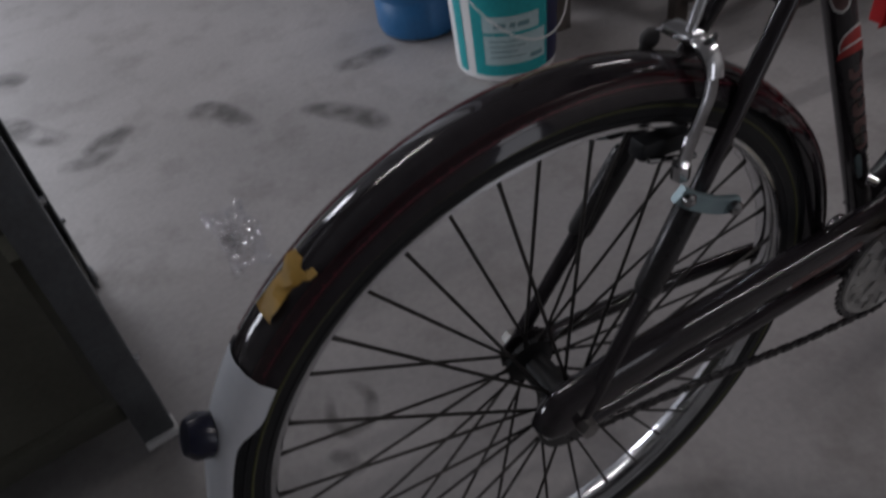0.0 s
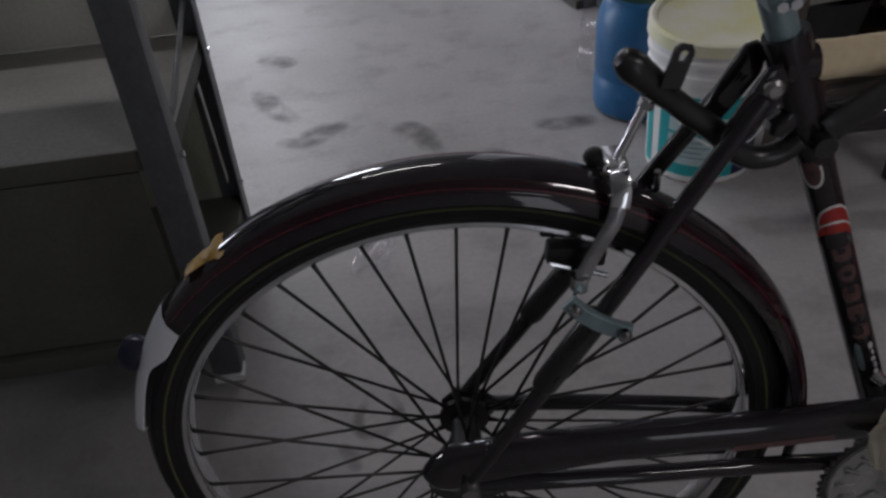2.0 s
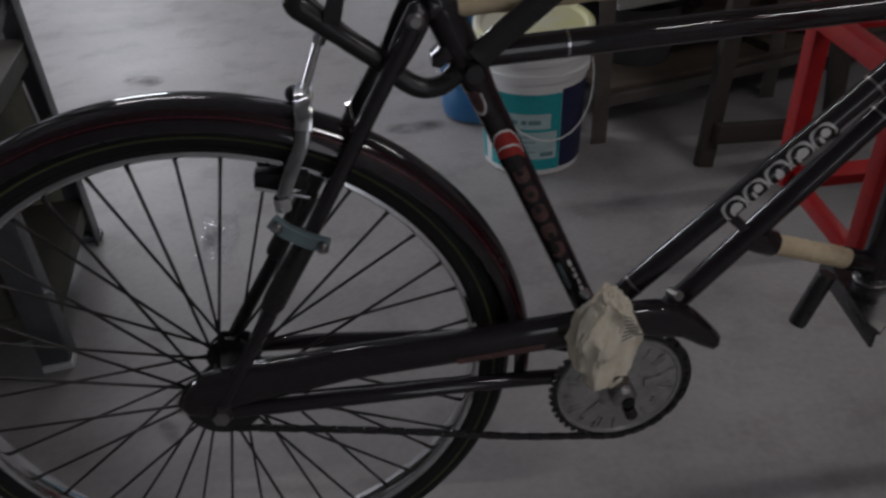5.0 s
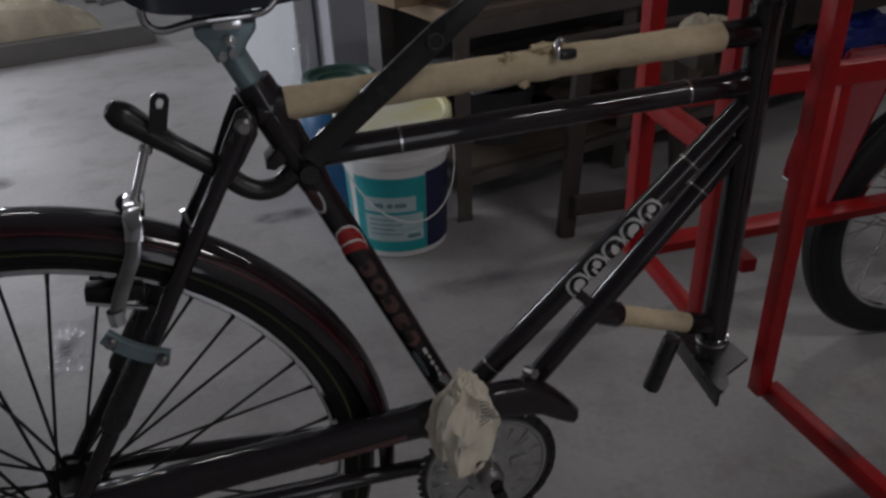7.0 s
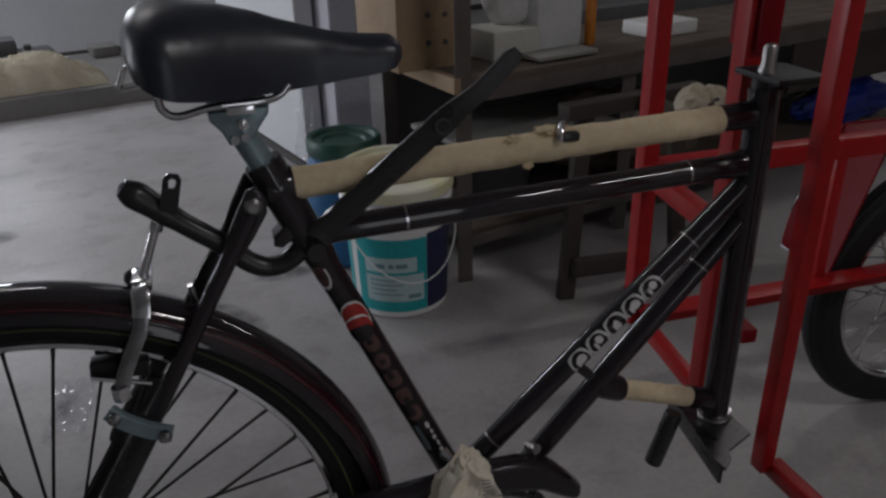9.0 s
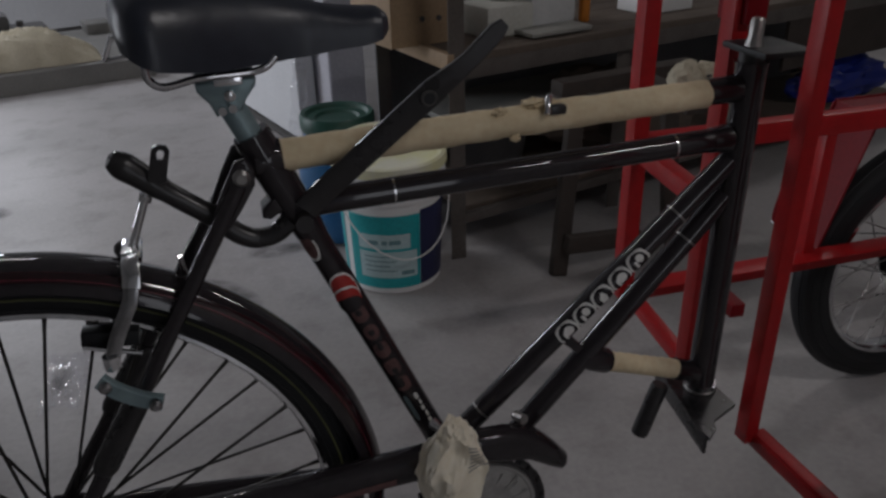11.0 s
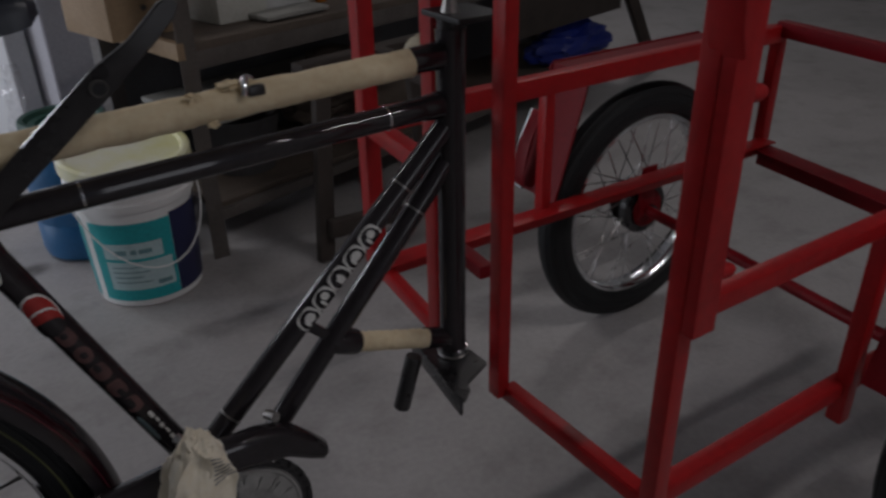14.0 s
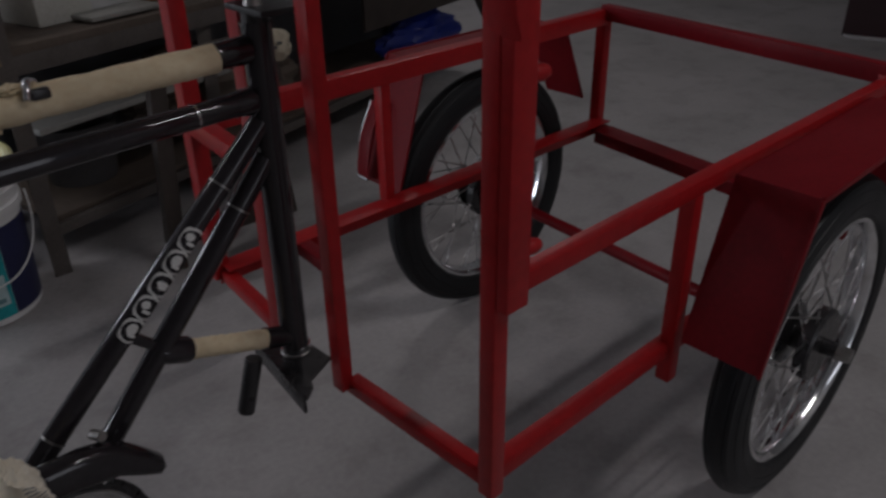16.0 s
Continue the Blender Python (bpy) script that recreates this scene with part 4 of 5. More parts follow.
for side in (-1, 1):
    part("saddle_rail", tube(smooth_line([(0.203, side * 0.056, 0.895), (0.205, side * 0.055, 0.884), (0.216, side * 0.052, 0.877), (0.243, side * 0.040, 0.879), (0.285, side * 0.034, 0.879), (0.300, side * 0.031, 0.882), (0.309, side * 0.029, 0.890)], 5), 0.0034, 10), DARK_CHROME, bike, "wire saddle rail")
part("rear_loop", tube([(0.181, -0.030, 0.917), (0.172, -0.030, 0.898), (0.1725, -0.030, 0.8975), (0.190, -0.030, 0.900)], 0.0022, 8), CHROME, bike, "thin bright wire loop")
saddle = bmesh.new()
rows = []
NS, NC = 30, 24
for i in range(NS + 1):
    s = i / NS
    x = 0.180 + s * 0.234
    tail = math.sqrt(max(0.0, 1 - max(0.0, 1 - s / 0.16) ** 2))
    nose = math.sqrt(max(0.0, 1 - max(0.0, (s - 0.93) / 0.07) ** 2))
    half = (0.024 + 0.058 * (0.5 + 0.5 * math.cos(math.pi * min(1, (s / 0.70))))) * (0.30 + 0.70 * tail) * (0.50 + 0.50 * nose)
    crown = 0.922 + 0.042 * (0.5 + 0.5 * math.cos(math.pi * min(1, max(0, s - 0.1) / 0.85)))
    base = 0.904 - 0.019 * math.sin(math.pi / 2 * min(1, s / 0.45)) + 0.010 * max(0, (s - 0.55) / 0.45) ** 1.5
    mid = base + (crown - base) * 0.45
    squeeze = (0.30 + 0.70 * tail) * (0.45 + 0.55 * nose)
    top, drop = mid + (crown - mid) * squeeze, (crown - base) * squeeze
    row = []
    for k in range(NC + 1):
        a = math.pi * (k / NC)
        y = -half * math.cos(a)
        z = top - drop * (1 - max(0, math.sin(a)) ** 0.62) + 0.0012 * noise.noise(Vector((x * 40, y * 40, 2)))
        row.append(saddle.verts.new((x, y, z)))
    rows.append(row)
for r, q in zip(rows, rows[1:]):
    for k in range(NC):
        saddle.faces.new((r[k], r[k + 1], q[k + 1], q[k]))
for r in (rows[0], rows[-1]):
    saddle.faces.new(r)
low = [[r[0], r[-1]] for r in rows]
for r, q in zip(low, low[1:]):
    saddle.faces.new((r[0], q[0], q[1], r[1]))
part("saddle", saddle, LEATHER, bike, "black leather saddle with worn rear")

# head fittings
plate = bmesh.new()
plate_outline = [(0.792, 0.062), (0.768, -0.074), (0.772, -0.094), (0.790, -0.080), (0.796, -0.066), (0.842, -0.046), (0.838, 0.066)]
lo = [plate.verts.new((x, y, 0.392)) for x, y in plate_outline]
hi = [plate.verts.new((x, y, 0.397)) for x, y in plate_outline]
plate.faces.new(lo[::-1])
plate.faces.new(hi)
for k in range(len(lo)):
    j = (k + 1) % len(lo)
    plate.faces.new((lo[k], lo[j], hi[j], hi[k]))
part("lower_plate", plate, DULL_BLACK, bike, "bare black steel coupling plate", False)
part("plate_flange", bar((0.791, 0.060, 0.383), (0.770, -0.090, 0.383), 0.005, 0.026), DULL_BLACK, bike)
part("crown_post", tube([(0.8185, 0, 0.372), (0.8185, 0, 0.402)], 0.016, 18), DULL_BLACK, bike)
part("weld_ring", tube([Vector((0.8185 + 0.0185 * math.cos(q), 0.0185 * math.sin(q), 0.3995)) for q in (2 * math.pi * k / 20 for k in range(20))], 0.0028, 8, closed=True), STEEL, bike, "bright weld round the tube foot")
part("upper_plate", box(0.837, -0.002, 0.848, 0.064, 0.075, 0.007, 0.002), RUBBER, bike, "black coupling plate on the head tube")
part("upper_race", tube([(0.8205, 0, 0.833), (0.8205, 0, 0.845)], 0.015, 18), DULL_BLACK, bike)
part("head_bolt", tube([(0.8205, 0, 0.85), (0.8205, 0, 0.862), (0.8205, 0, 0.878), (0.8205, 0, 0.881)], [0.011, 0.0078, 0.0078, 0.0055], 12), STEEL, bike, "bright bolt through the coupling plate")


# the bicycle is drawn in its own frame: it goes down on the floor at full size
bike.scale = (1.0368, 1.0368, 1.0368)
bike.location = (-0.0103, 0.0258, -0.0373)


# ---- the red cart ----
cart = thing("tricycle_cart", (1.35, 0.0, 0.0), "red painted cargo cart frame of a tricycle with two wheels", "cart")
FL, FR, RL, RR = (0.886, 0.330), (0.862, -0.327), (1.930, 0.318), (1.836, -0.342)
ZB, ZT, ZTOP = 0.374, 0.622, 1.30
S = 0.026


def post(x, y, z0, z1, w=S, label="", d=None):
    return part("post", box(x, y, (z0 + z1) / 2, d or w, w, z1 - z0, 0.002), RED, cart, label)


post(FL[0], FL[1], ZB - 0.026, ZTOP, 0.027, "red front corner post")
post(0.857, 0.086, ZB - 0.026, ZTOP, 0.026, "red middle post")
post(0.852, -0.063, ZB - 0.022, ZTOP, 0.022, "red middle post", 0.019)
post(FR[0], FR[1], ZB - 0.030, ZTOP, 0.021, "red front corner post", 0.021)
post(RL[0], RL[1], ZB - 0.026, ZT + 0.010, 0.026)
post(RR[0], RR[1], ZB - 0.026, ZT + 0.010, 0.026)
post(1.226, FR[1] - 0.004, ZB - 0.062, ZT - 0.020, 0.022)
post(1.258, FL[1] - 0.004, ZB - 0.026, ZT - 0.016, 0.022)
for a, b, inward in (((FL[0], FL[1]), (0.859, 0.086), (1, 0, 0)), ((0.856, -0.067), FR, (1, 0, 0)), (FR, RR, (0, 1, 0)), (FL, RL, (0, -1, 0)), (RL, RR, (-1, 0, 0))):
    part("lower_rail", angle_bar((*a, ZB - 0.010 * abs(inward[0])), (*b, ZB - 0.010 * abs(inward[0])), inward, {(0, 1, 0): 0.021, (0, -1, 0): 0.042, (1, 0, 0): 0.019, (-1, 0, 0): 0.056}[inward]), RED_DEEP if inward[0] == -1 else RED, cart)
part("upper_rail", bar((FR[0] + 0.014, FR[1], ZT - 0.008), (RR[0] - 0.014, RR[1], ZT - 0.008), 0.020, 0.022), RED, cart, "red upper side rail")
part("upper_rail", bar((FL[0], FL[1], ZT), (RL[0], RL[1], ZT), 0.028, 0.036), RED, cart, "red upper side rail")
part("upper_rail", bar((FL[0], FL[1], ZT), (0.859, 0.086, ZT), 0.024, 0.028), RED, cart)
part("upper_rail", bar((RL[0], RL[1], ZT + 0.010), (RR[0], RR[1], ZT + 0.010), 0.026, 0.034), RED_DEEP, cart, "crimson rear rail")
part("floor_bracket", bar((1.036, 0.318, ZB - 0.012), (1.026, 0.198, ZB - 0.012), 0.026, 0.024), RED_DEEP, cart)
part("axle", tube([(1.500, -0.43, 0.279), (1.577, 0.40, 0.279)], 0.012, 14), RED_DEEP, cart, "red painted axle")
for y in (FR[1], FL[1]):
    part("axle_hanger", box(1.565, y, 0.325, 0.045, 0.006, 0.12, 0.002), RED_DEEP, cart)
# hinge plates with bolts on the posts
hinge = part("hinge_plate", box(0.869, -0.334, 0.915, 0.032, 0.036, 0.63, 0.003), RED, cart, "wide red channel on the corner post")
for z in (0.659, 0.829):
    part("bolt", tube([(0.884, -0.342, z), (0.899, -0.344, z), (0.905, -0.345, z)], [0.0082, 0.0082, 0.0055], 12), RED, hinge, "red painted bolt end")
part("gusset", extrude_xz([(0.853, 1.23), (0.853, 0.865), (0.845, 0.885), (0.839, 0.925), (0.837, 1.23)], -0.360, -0.324, 0.002), RED, hinge)
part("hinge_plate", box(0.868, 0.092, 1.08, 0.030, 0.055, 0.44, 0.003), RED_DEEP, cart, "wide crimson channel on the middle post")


def cart_fender(y0, y1, s=0.0):
    """A folded sheet over the wheel: slanting front, level top, slanting back, with lips at the sides."""
    side = [(1.212 + s, 0.392 - s * 0.3), (1.290 + s, 0.617), (1.735 + s * 0.9, 0.617), (1.848 + s * 0.56, 0.430)]
    bm = bmesh.new()
    t = 0.004
    inner = [(1.2165 + s, 0.3905 - s * 0.3), (1.294 + s, 0.613), (1.732 + s * 0.9, 0.613), (1.8435 + s * 0.56, 0.4285)]
    ring0 = [bm.verts.new((x, y0, z)) for x, z in side] + [bm.verts.new((x, y0, z)) for x, z in inner[::-1]]
    ring1 = [bm.verts.new((x, y1, z)) for x, z in side] + [bm.verts.new((x, y1, z)) for x, z in inner[::-1]]
    n = len(ring0)
    for k in range(n):
        j = (k + 1) % n
        bm.faces.new((ring0[k], ring0[j], ring1[j], ring1[k]))
    for r in (ring0, ring1):
        for k in range(3):
            bm.faces.new((r[k], r[k + 1], r[n - 2 - k], r[n - 1 - k]))
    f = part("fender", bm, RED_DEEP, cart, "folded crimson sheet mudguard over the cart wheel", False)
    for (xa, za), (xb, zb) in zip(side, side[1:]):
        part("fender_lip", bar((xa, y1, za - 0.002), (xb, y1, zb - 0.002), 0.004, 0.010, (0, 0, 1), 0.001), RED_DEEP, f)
    return f


cart_fender(-0.3535, -0.466)
cart_fender(0.336, 0.445, 0.085)


flap_line = smooth_line([(1.328, 0.432, 0.530), (1.321, 0.432, 0.515), (1.295, 0.432, 0.464), (1.282, 0.432, 0.400), (1.283, 0.432, 0.378)], 5)
flap = part("mud_flap", ribbon(flap_line, 0.017, 0.0015, (0, 1, 0)), RED_DEEP, cart, "curved red plastic flap in front of the wheel")
# plated tubes stand for the highlights on the flap's edges
part("flap_highlight", tube([p + Vector((-0.002, 0.017, 0)) for p in flap_line[:12]], 0.0022, 8), CHROME, flap, "highlight along the flap, made as a bright tube")
part("flap_highlight", tube([(1.282, 0.418, 0.376), (1.282, 0.448, 0.378)], 0.0034, 8), DARK_CHROME, flap)


def cart_wheel(x, y, out):
    hub = Vector((x, y, 0.279))
    w = part("wheel", lathe([(0.0, -0.055), (0.012, -0.055), (0.014, -0.030), (0.052, -0.028), (0.054, -0.020), (0.024, -0.014), (0.022, 0.014), (0.054, 0.020), (0.052, 0.028), (0.014, 0.030), (0.012, 0.055), (0.0, 0.055)], hub, "y", 28), DULL_BLACK, cart, "spoked wheel with a fat black tyre")
    half = [(0.207, 0.016), (0.212, 0.028), (0.2175, 0.0315), (0.2180, 0.0328), (0.2196, 0.0333), (0.2202, 0.0326), (0.228, 0.036), (0.2375, 0.0356), (0.2380, 0.0368), (0.2398, 0.0366), (0.2404, 0.0353), (0.248, 0.035), (0.2560, 0.0326), (0.2566, 0.0338), (0.2590, 0.0328), (0.2596, 0.0312), (0.264, 0.029), (0.2690, 0.0250), (0.2710, 0.0250), (0.2745, 0.018), (0.2740, 0.0150), (0.2765, 0.0130), (0.2780, 0.006)]
    prof = [(r, -y) for r, y in half] + [(0.279, 0.0)] + half[::-1]
    part("tyre", lathe([(r, yy * 0.78) for r, yy in prof], hub, "y", 72), RUBBER, w, "fat black tyre")
    part("rim", lathe([(0.212, -0.022), (0.206, -0.0235), (0.200, -0.018), (0.197, -0.008), (0.197, 0.008), (0.200, 0.018), (0.206, 0.0235), (0.212, 0.022), (0.206, 0.0), (0.212, -0.022)], hub, "y", 72), CHROME, w, "chromed rim")
    spokes(w, hub, 36, 0.198, 0.050, 0.026, 0.0016, BRIGHT_SPOKE, radians(4), 55)
    part("brake_plate", lathe([(0.0, -0.004), (0.040, -0.004), (0.044, 0.0), (0.040, 0.004), (0.0, 0.004)], hub + Vector((0, -out * 0.036, 0)), "y", 24), RED_DEEP, w)
    part("hub_drum", lathe([(0.0, -0.034), (0.058, -0.034), (0.062, -0.030), (0.062, -0.012), (0.0, -0.012)], hub + Vector((0, 0.002, 0)), "y", 32), DULL_BLACK, w, "black hub drum")
    part("axle_nut", tube([hub + Vector((0, out * 0.054, 0)), hub + Vector((0, out * 0.075, 0))], [0.014, 0.012], 6), STEEL, w)


cart_wheel(1.512, -0.413, -1)
cart_wheel(1.578, 0.372, 1)


# ---- bucket, drum and rack ----
bucket = thing("paint_bucket", (0.663, 1.178, 0.0), "white plastic paint bucket with a teal label and wire handle", "bucket")
BC = Vector((0.663, 1.178, 0.0))
wall_prof = [(0.0, 0.004), (0.118, 0.004), (0.123, 0.0), (0.128, 0.004), (0.1298, 0.03), (0.138, 0.258), (0.146, 0.262), (0.147, 0.280), (0.1415, 0.284), (0.1425, 0.303), (0.149, 0.306), (0.150, 0.316), (0.1445, 0.320), (0.146, 0.345), (0.152, 0.348), (0.152, 0.357), (0.146, 0.359)]
body = part("bucket_body", lathe(wall_prof, BC, "z", 56), WHITE_PLASTIC, bucket, "ribbed white plastic body")


def sleeve(z0, z1, a0, a1, lift, segments=24):
    r = lambda z: 0.1298 + (z - 0.03) * (0.0082 / 0.228) + lift
    return lathe([(r(z0), z0), (r((z0 + z1) / 2), (z0 + z1) / 2), (r(z1), z1)], BC, "z", segments, start=radians(a0), sweep=radians(a1 - a0))


part("teal_sleeve", sleeve(0.020, 0.232, 204, 289, 0.0012), TEAL, bucket, "teal printed field")
part("navy_sleeve", sleeve(0.020, 0.240, 289.5, 350, 0.0012), NAVY, bucket, "navy printed field")
part("blue_edge", sleeve(0.020, 0.232, 178, 192, 0.0012, 8), TEAL, bucket)
tag_1 = part("label_field", sleeve(0.138, 0.180, 217, 277, 0.0020), LABEL, bucket, "pale label with print shown as bars")
tag_2 = part("label_field", sleeve(0.052, 0.130, 217, 285, 0.0020), LABEL, bucket, "pale label with print shown as bars")
for a0, a1 in ((229, 241), (245, 251), (253, 266)):
    part("print_bar", sleeve(0.151, 0.163, a0, a1, 0.0026, 6), PRINT, tag_1)
for k in range(4):
    part("print_bar", sleeve(0.114 - 0.014 * k, 0.117 - 0.014 * k, 223, 253 + 8 * (k % 2), 0.0026, 12), PRINT, tag_2)
part("print_bar", sleeve(0.060, 0.072, 266, 281, 0.0026, 8), PRINT, tag_2)
lid = lathe([(0.0, 0.352), (0.090, 0.353), (0.130, 0.355), (0.136, 0.364), (0.146, 0.3655), (0.1535, 0.361), (0.1545, 0.336), (0.1530, 0.336)], BC, "z", 56)
for v in lid.verts:                       # it sits higher at the back
    v.co.z += 0.032 * max(0.0, 0.5 + 0.5 * (v.co.y - BC.y) / 0.146) ** 1.3 * (1 if v.co.z > 0.345 else 0.6)
part("bucket_lid", lid, LID_CREAM, bucket, "cream lid with yellow stains, pushed on aslant")
handle = [BC + Vector((0.156 * math.cos(radians(a)), 0.156 * math.sin(radians(a)) - 0.012 * math.sin(math.pi * k / 16), 0.270 - 0.150 * math.sin(math.pi * k / 16))) for k, a in enumerate(195 + 160 * q / 16 for q in range(17))]
part("wire_handle", tube(handle, 0.0022, 8), WHITE_PLASTIC, bucket, "thin wire handle hanging in front")

drum = thing("blue_drum", (0.585, 1.505, 0.0), "blue plastic drum with a dark green screw lid", "drum")
DC = Vector((0.585, 1.505, 0.0))
part("drum_body", lathe([(0.0, 0.003), (0.110, 0.003), (0.121, 0.010), (0.126, 0.03), (0.126, 0.10), (0.122, 0.106), (0.122, 0.116), (0.126, 0.122), (0.126, 0.24), (0.122, 0.285), (0.106, 0.315), (0.100, 0.322), (0.100, 0.345)], DC, "z", 44), BLUE_PLASTIC, drum, "blue drum body")
lid = lathe([(0.0, 0.364), (0.060, 0.364), (0.066, 0.372), (0.086, 0.373), (0.094, 0.384), (0.106, 0.386), (0.111, 0.378), (0.111, 0.345), (0.105, 0.335)], DC, "z", 44)
part("drum_lid", lid, GREEN_PLASTIC, drum, "dark green lid with a raised rim")
wrap_film = bmesh.new()
bmesh.ops.create_grid(wrap_film, x_segments=14, y_segments=40, size=1)
for v in wrap_film.verts:
    x, y = v.co.x, v.co.y
    z = 0.24 + 0.24 * y
    fold = 0.022 * noise.noise(Vector((x * 2.2, y * 5, 3))) + 0.010 * noise.noise(Vector((x * 6, y * 14, 1)))
    v.co = Vector((0.497 + 0.030 * x * (1 - 0.35 * y * y) + 0.012 * noise.noise(Vector((0, y * 3, 6))) + 0.018 * y, 1.76 + fold, z))
solid("plastic_wrap", wrap_film, FILM, (0.497, 1.76, 0.0), "crinkled clear plastic standing beside the blue drum", "plastic wrap", smooth=False)

RX0, RX1, RY0, RY1 = -1.36, -0.405, 0.505, 0.995
rack = thing("steel_rack", (RX1, RY0, 0.0), "grey angle iron rack with sheet shelves", "rack")


def upright(x, y, sx, sy):
    """An angle iron: a leg along the rack and a leg into its depth."""
    own = box(x + sx * 0.025, y, 0.8, 0.050, 0.004, 1.6, 0.001)
    box(x, y + sy * 0.027, 0.8, 0.004, 0.050, 1.6, 0.001, None, own)
    return part("upright", own, RACK_STEEL, rack, "angle iron upright")


for x, sx in ((RX1, -1), (RX0, 1)):
    for y, sy in ((RY0, 1), (RY1, -1)):
        upright(x, y, sx, sy)
        part("foot", box(x + sx * 0.022, y + sy * 0.010, 0.007, 0.056, 0.040, 0.014, 0.003), WHITE_PLASTIC if (sx < 0 and sy > 0) else RACK_STEEL, rack, "pale plastic foot" if (sx < 0 and sy > 0) else "")
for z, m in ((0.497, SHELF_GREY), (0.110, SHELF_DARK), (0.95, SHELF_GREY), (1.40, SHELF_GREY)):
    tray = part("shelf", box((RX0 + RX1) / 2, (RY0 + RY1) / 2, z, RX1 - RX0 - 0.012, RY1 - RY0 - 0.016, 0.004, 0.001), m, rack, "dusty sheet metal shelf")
    # rims take the dark panel colour: the shade on them is painted in
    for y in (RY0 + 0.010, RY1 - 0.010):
        part("shaded_shelf_rim", box((RX0 + RX1) / 2, y, z - 0.019, RX1 - RX0 - 0.016, 0.004, 0.036, 0.001), SHELF_DARK, tray)
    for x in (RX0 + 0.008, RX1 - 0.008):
        part("shaded_shelf_rim", box(x, (RY0 + RY1) / 2, z - 0.019, 0.004, RY1 - RY0 - 0.03, 0.036, 0.001), SHELF_DARK, tray)
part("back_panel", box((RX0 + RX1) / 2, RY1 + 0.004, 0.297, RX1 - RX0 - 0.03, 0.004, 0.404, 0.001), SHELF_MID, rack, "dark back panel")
part("back_panel", box((RX0 + RX1) / 2, RY1 + 0.004, 0.575, RX1 - RX0 - 0.03, 0.004, 0.15, 0.001), PALE_PANEL, rack, "pale panel behind the shelf")
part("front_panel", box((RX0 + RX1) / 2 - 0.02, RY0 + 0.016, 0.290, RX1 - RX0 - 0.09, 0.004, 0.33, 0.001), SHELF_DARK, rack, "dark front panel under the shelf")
for z in (0.47, 0.16):
    part("shelf_bolt", tube([(RX1 + 0.001, RY0 + 0.028, z), (RX1 + 0.009, RY0 + 0.028, z)], 0.006, 6), CHROME, rack)
    part("shelf_bolt", tube([(RX1 + 0.001, RY1 - 0.028, z), (RX1 + 0.009, RY1 - 0.028, z)], 0.006, 6), CHROME, rack)
part("side_brace", bar((RX1 - 0.012, RY0 + 0.03, 0.480), (RX1 - 0.012, RY1 - 0.03, 0.590), 0.004, 0.022), RACK_STEEL, rack, "bright worn brace")
part("side_brace", bar((RX1 - 0.012, RY1 - 0.09, 0.20), (RX1 - 0.012, RY1 - 0.13, 0.445), 0.004, 0.020, (0, 1, 0)), STEEL, rack, "short bright brace")
rack.rotation_euler = (0, 0, radians(6.4))

# ---- workbench with its load ----
bench = thing("workbench", (1.63, 1.61, 0.0), "grimy workbench of angle iron with a wooden top", "workbench")
BU, BV = Vector((math.cos(radians(15)), math.sin(radians(15)), 0)), Vector((-math.sin(radians(12)), math.cos(radians(12)), 0))
B0 = Vector((0.880, 1.203, 0))


def bpt(u, v, z=0.0):
    return B0 + BU * u + BV * v + Vector((0, 0, z))


TURN = Matrix.Rotation(radians(15), 3, "Z")
for u, v, top in ((0.0, 0.0, 1.5), (0.0, 0.46, 1.5), (2.15, 0.46, 1.5), (0.62, 0.03, 0.55)):
    own = bar(bpt(u - 0.02, v), bpt(u - 0.02, v, top), 0.004, 0.044, (1, 0, 0), 0.001)
    bar(bpt(u, v + 0.021), bpt(u, v + 0.021, top), 0.044, 0.004, (1, 0, 0), 0.001, own)
    part("leg", own, BENCH_STEEL, bench, "angle iron leg")
part("middle_shelf", box(*bpt(0.36, 0.22, 0.362), 0.66, 0.36, 0.016, 0.002, TURN), SHELF_GREY, bench, "slate grey middle shelf")
for k in range(5):
    c = bpt(1.08, 0.045 + 0.095 * k, 0.575)
    part("plank", box(*c, 2.20, 0.092, 0.026, 0.003, TURN), OLD_WOOD, bench, "grimy bench plank")
part("leg", bar(bpt(2.07, 0.012, 0.556), bpt(2.50, 0.012, 0.0), 0.040, 0.050, (1, 0, 0), 0.003), TRESTLE_WOOD, bench, "dark splayed end leg")
part("front_board", box(*bpt(1.73, 0.010, 0.442), 0.76, 0.014, 0.195, 0.002, TURN), TRESTLE_WOOD, bench, "dark brown board under the bench edge")
part("apron", box(*bpt(1.08, 0.0, 0.545), 2.20, 0.006, 0.045, 0.001, TURN), BENCH_STEEL, bench)
part("side_rail", bar(bpt(-0.036, 0.0, 0.572), bpt(-0.036, 0.48, 0.572), 0.022, 0.042), PALE_WOOD, bench, "pale worn wooden end rail")
part("lower_shelf", box(*bpt(1.08, 0.24, 0.135), 2.14, 0.42, 0.02, 0.003, TURN), OLD_WOOD, bench, "dark lower shelf")
part("lower_rail", bar(bpt(0.0, 0.01, 0.12), bpt(2.15, 0.01, 0.12), 0.02, 0.03), BENCH_STEEL, bench)
part("back_board", box(*bpt(1.1, 0.50, 0.33), 2.25, 0.02, 0.60, 0.003, TURN), SLATE, bench, "dark boarding behind the bench")

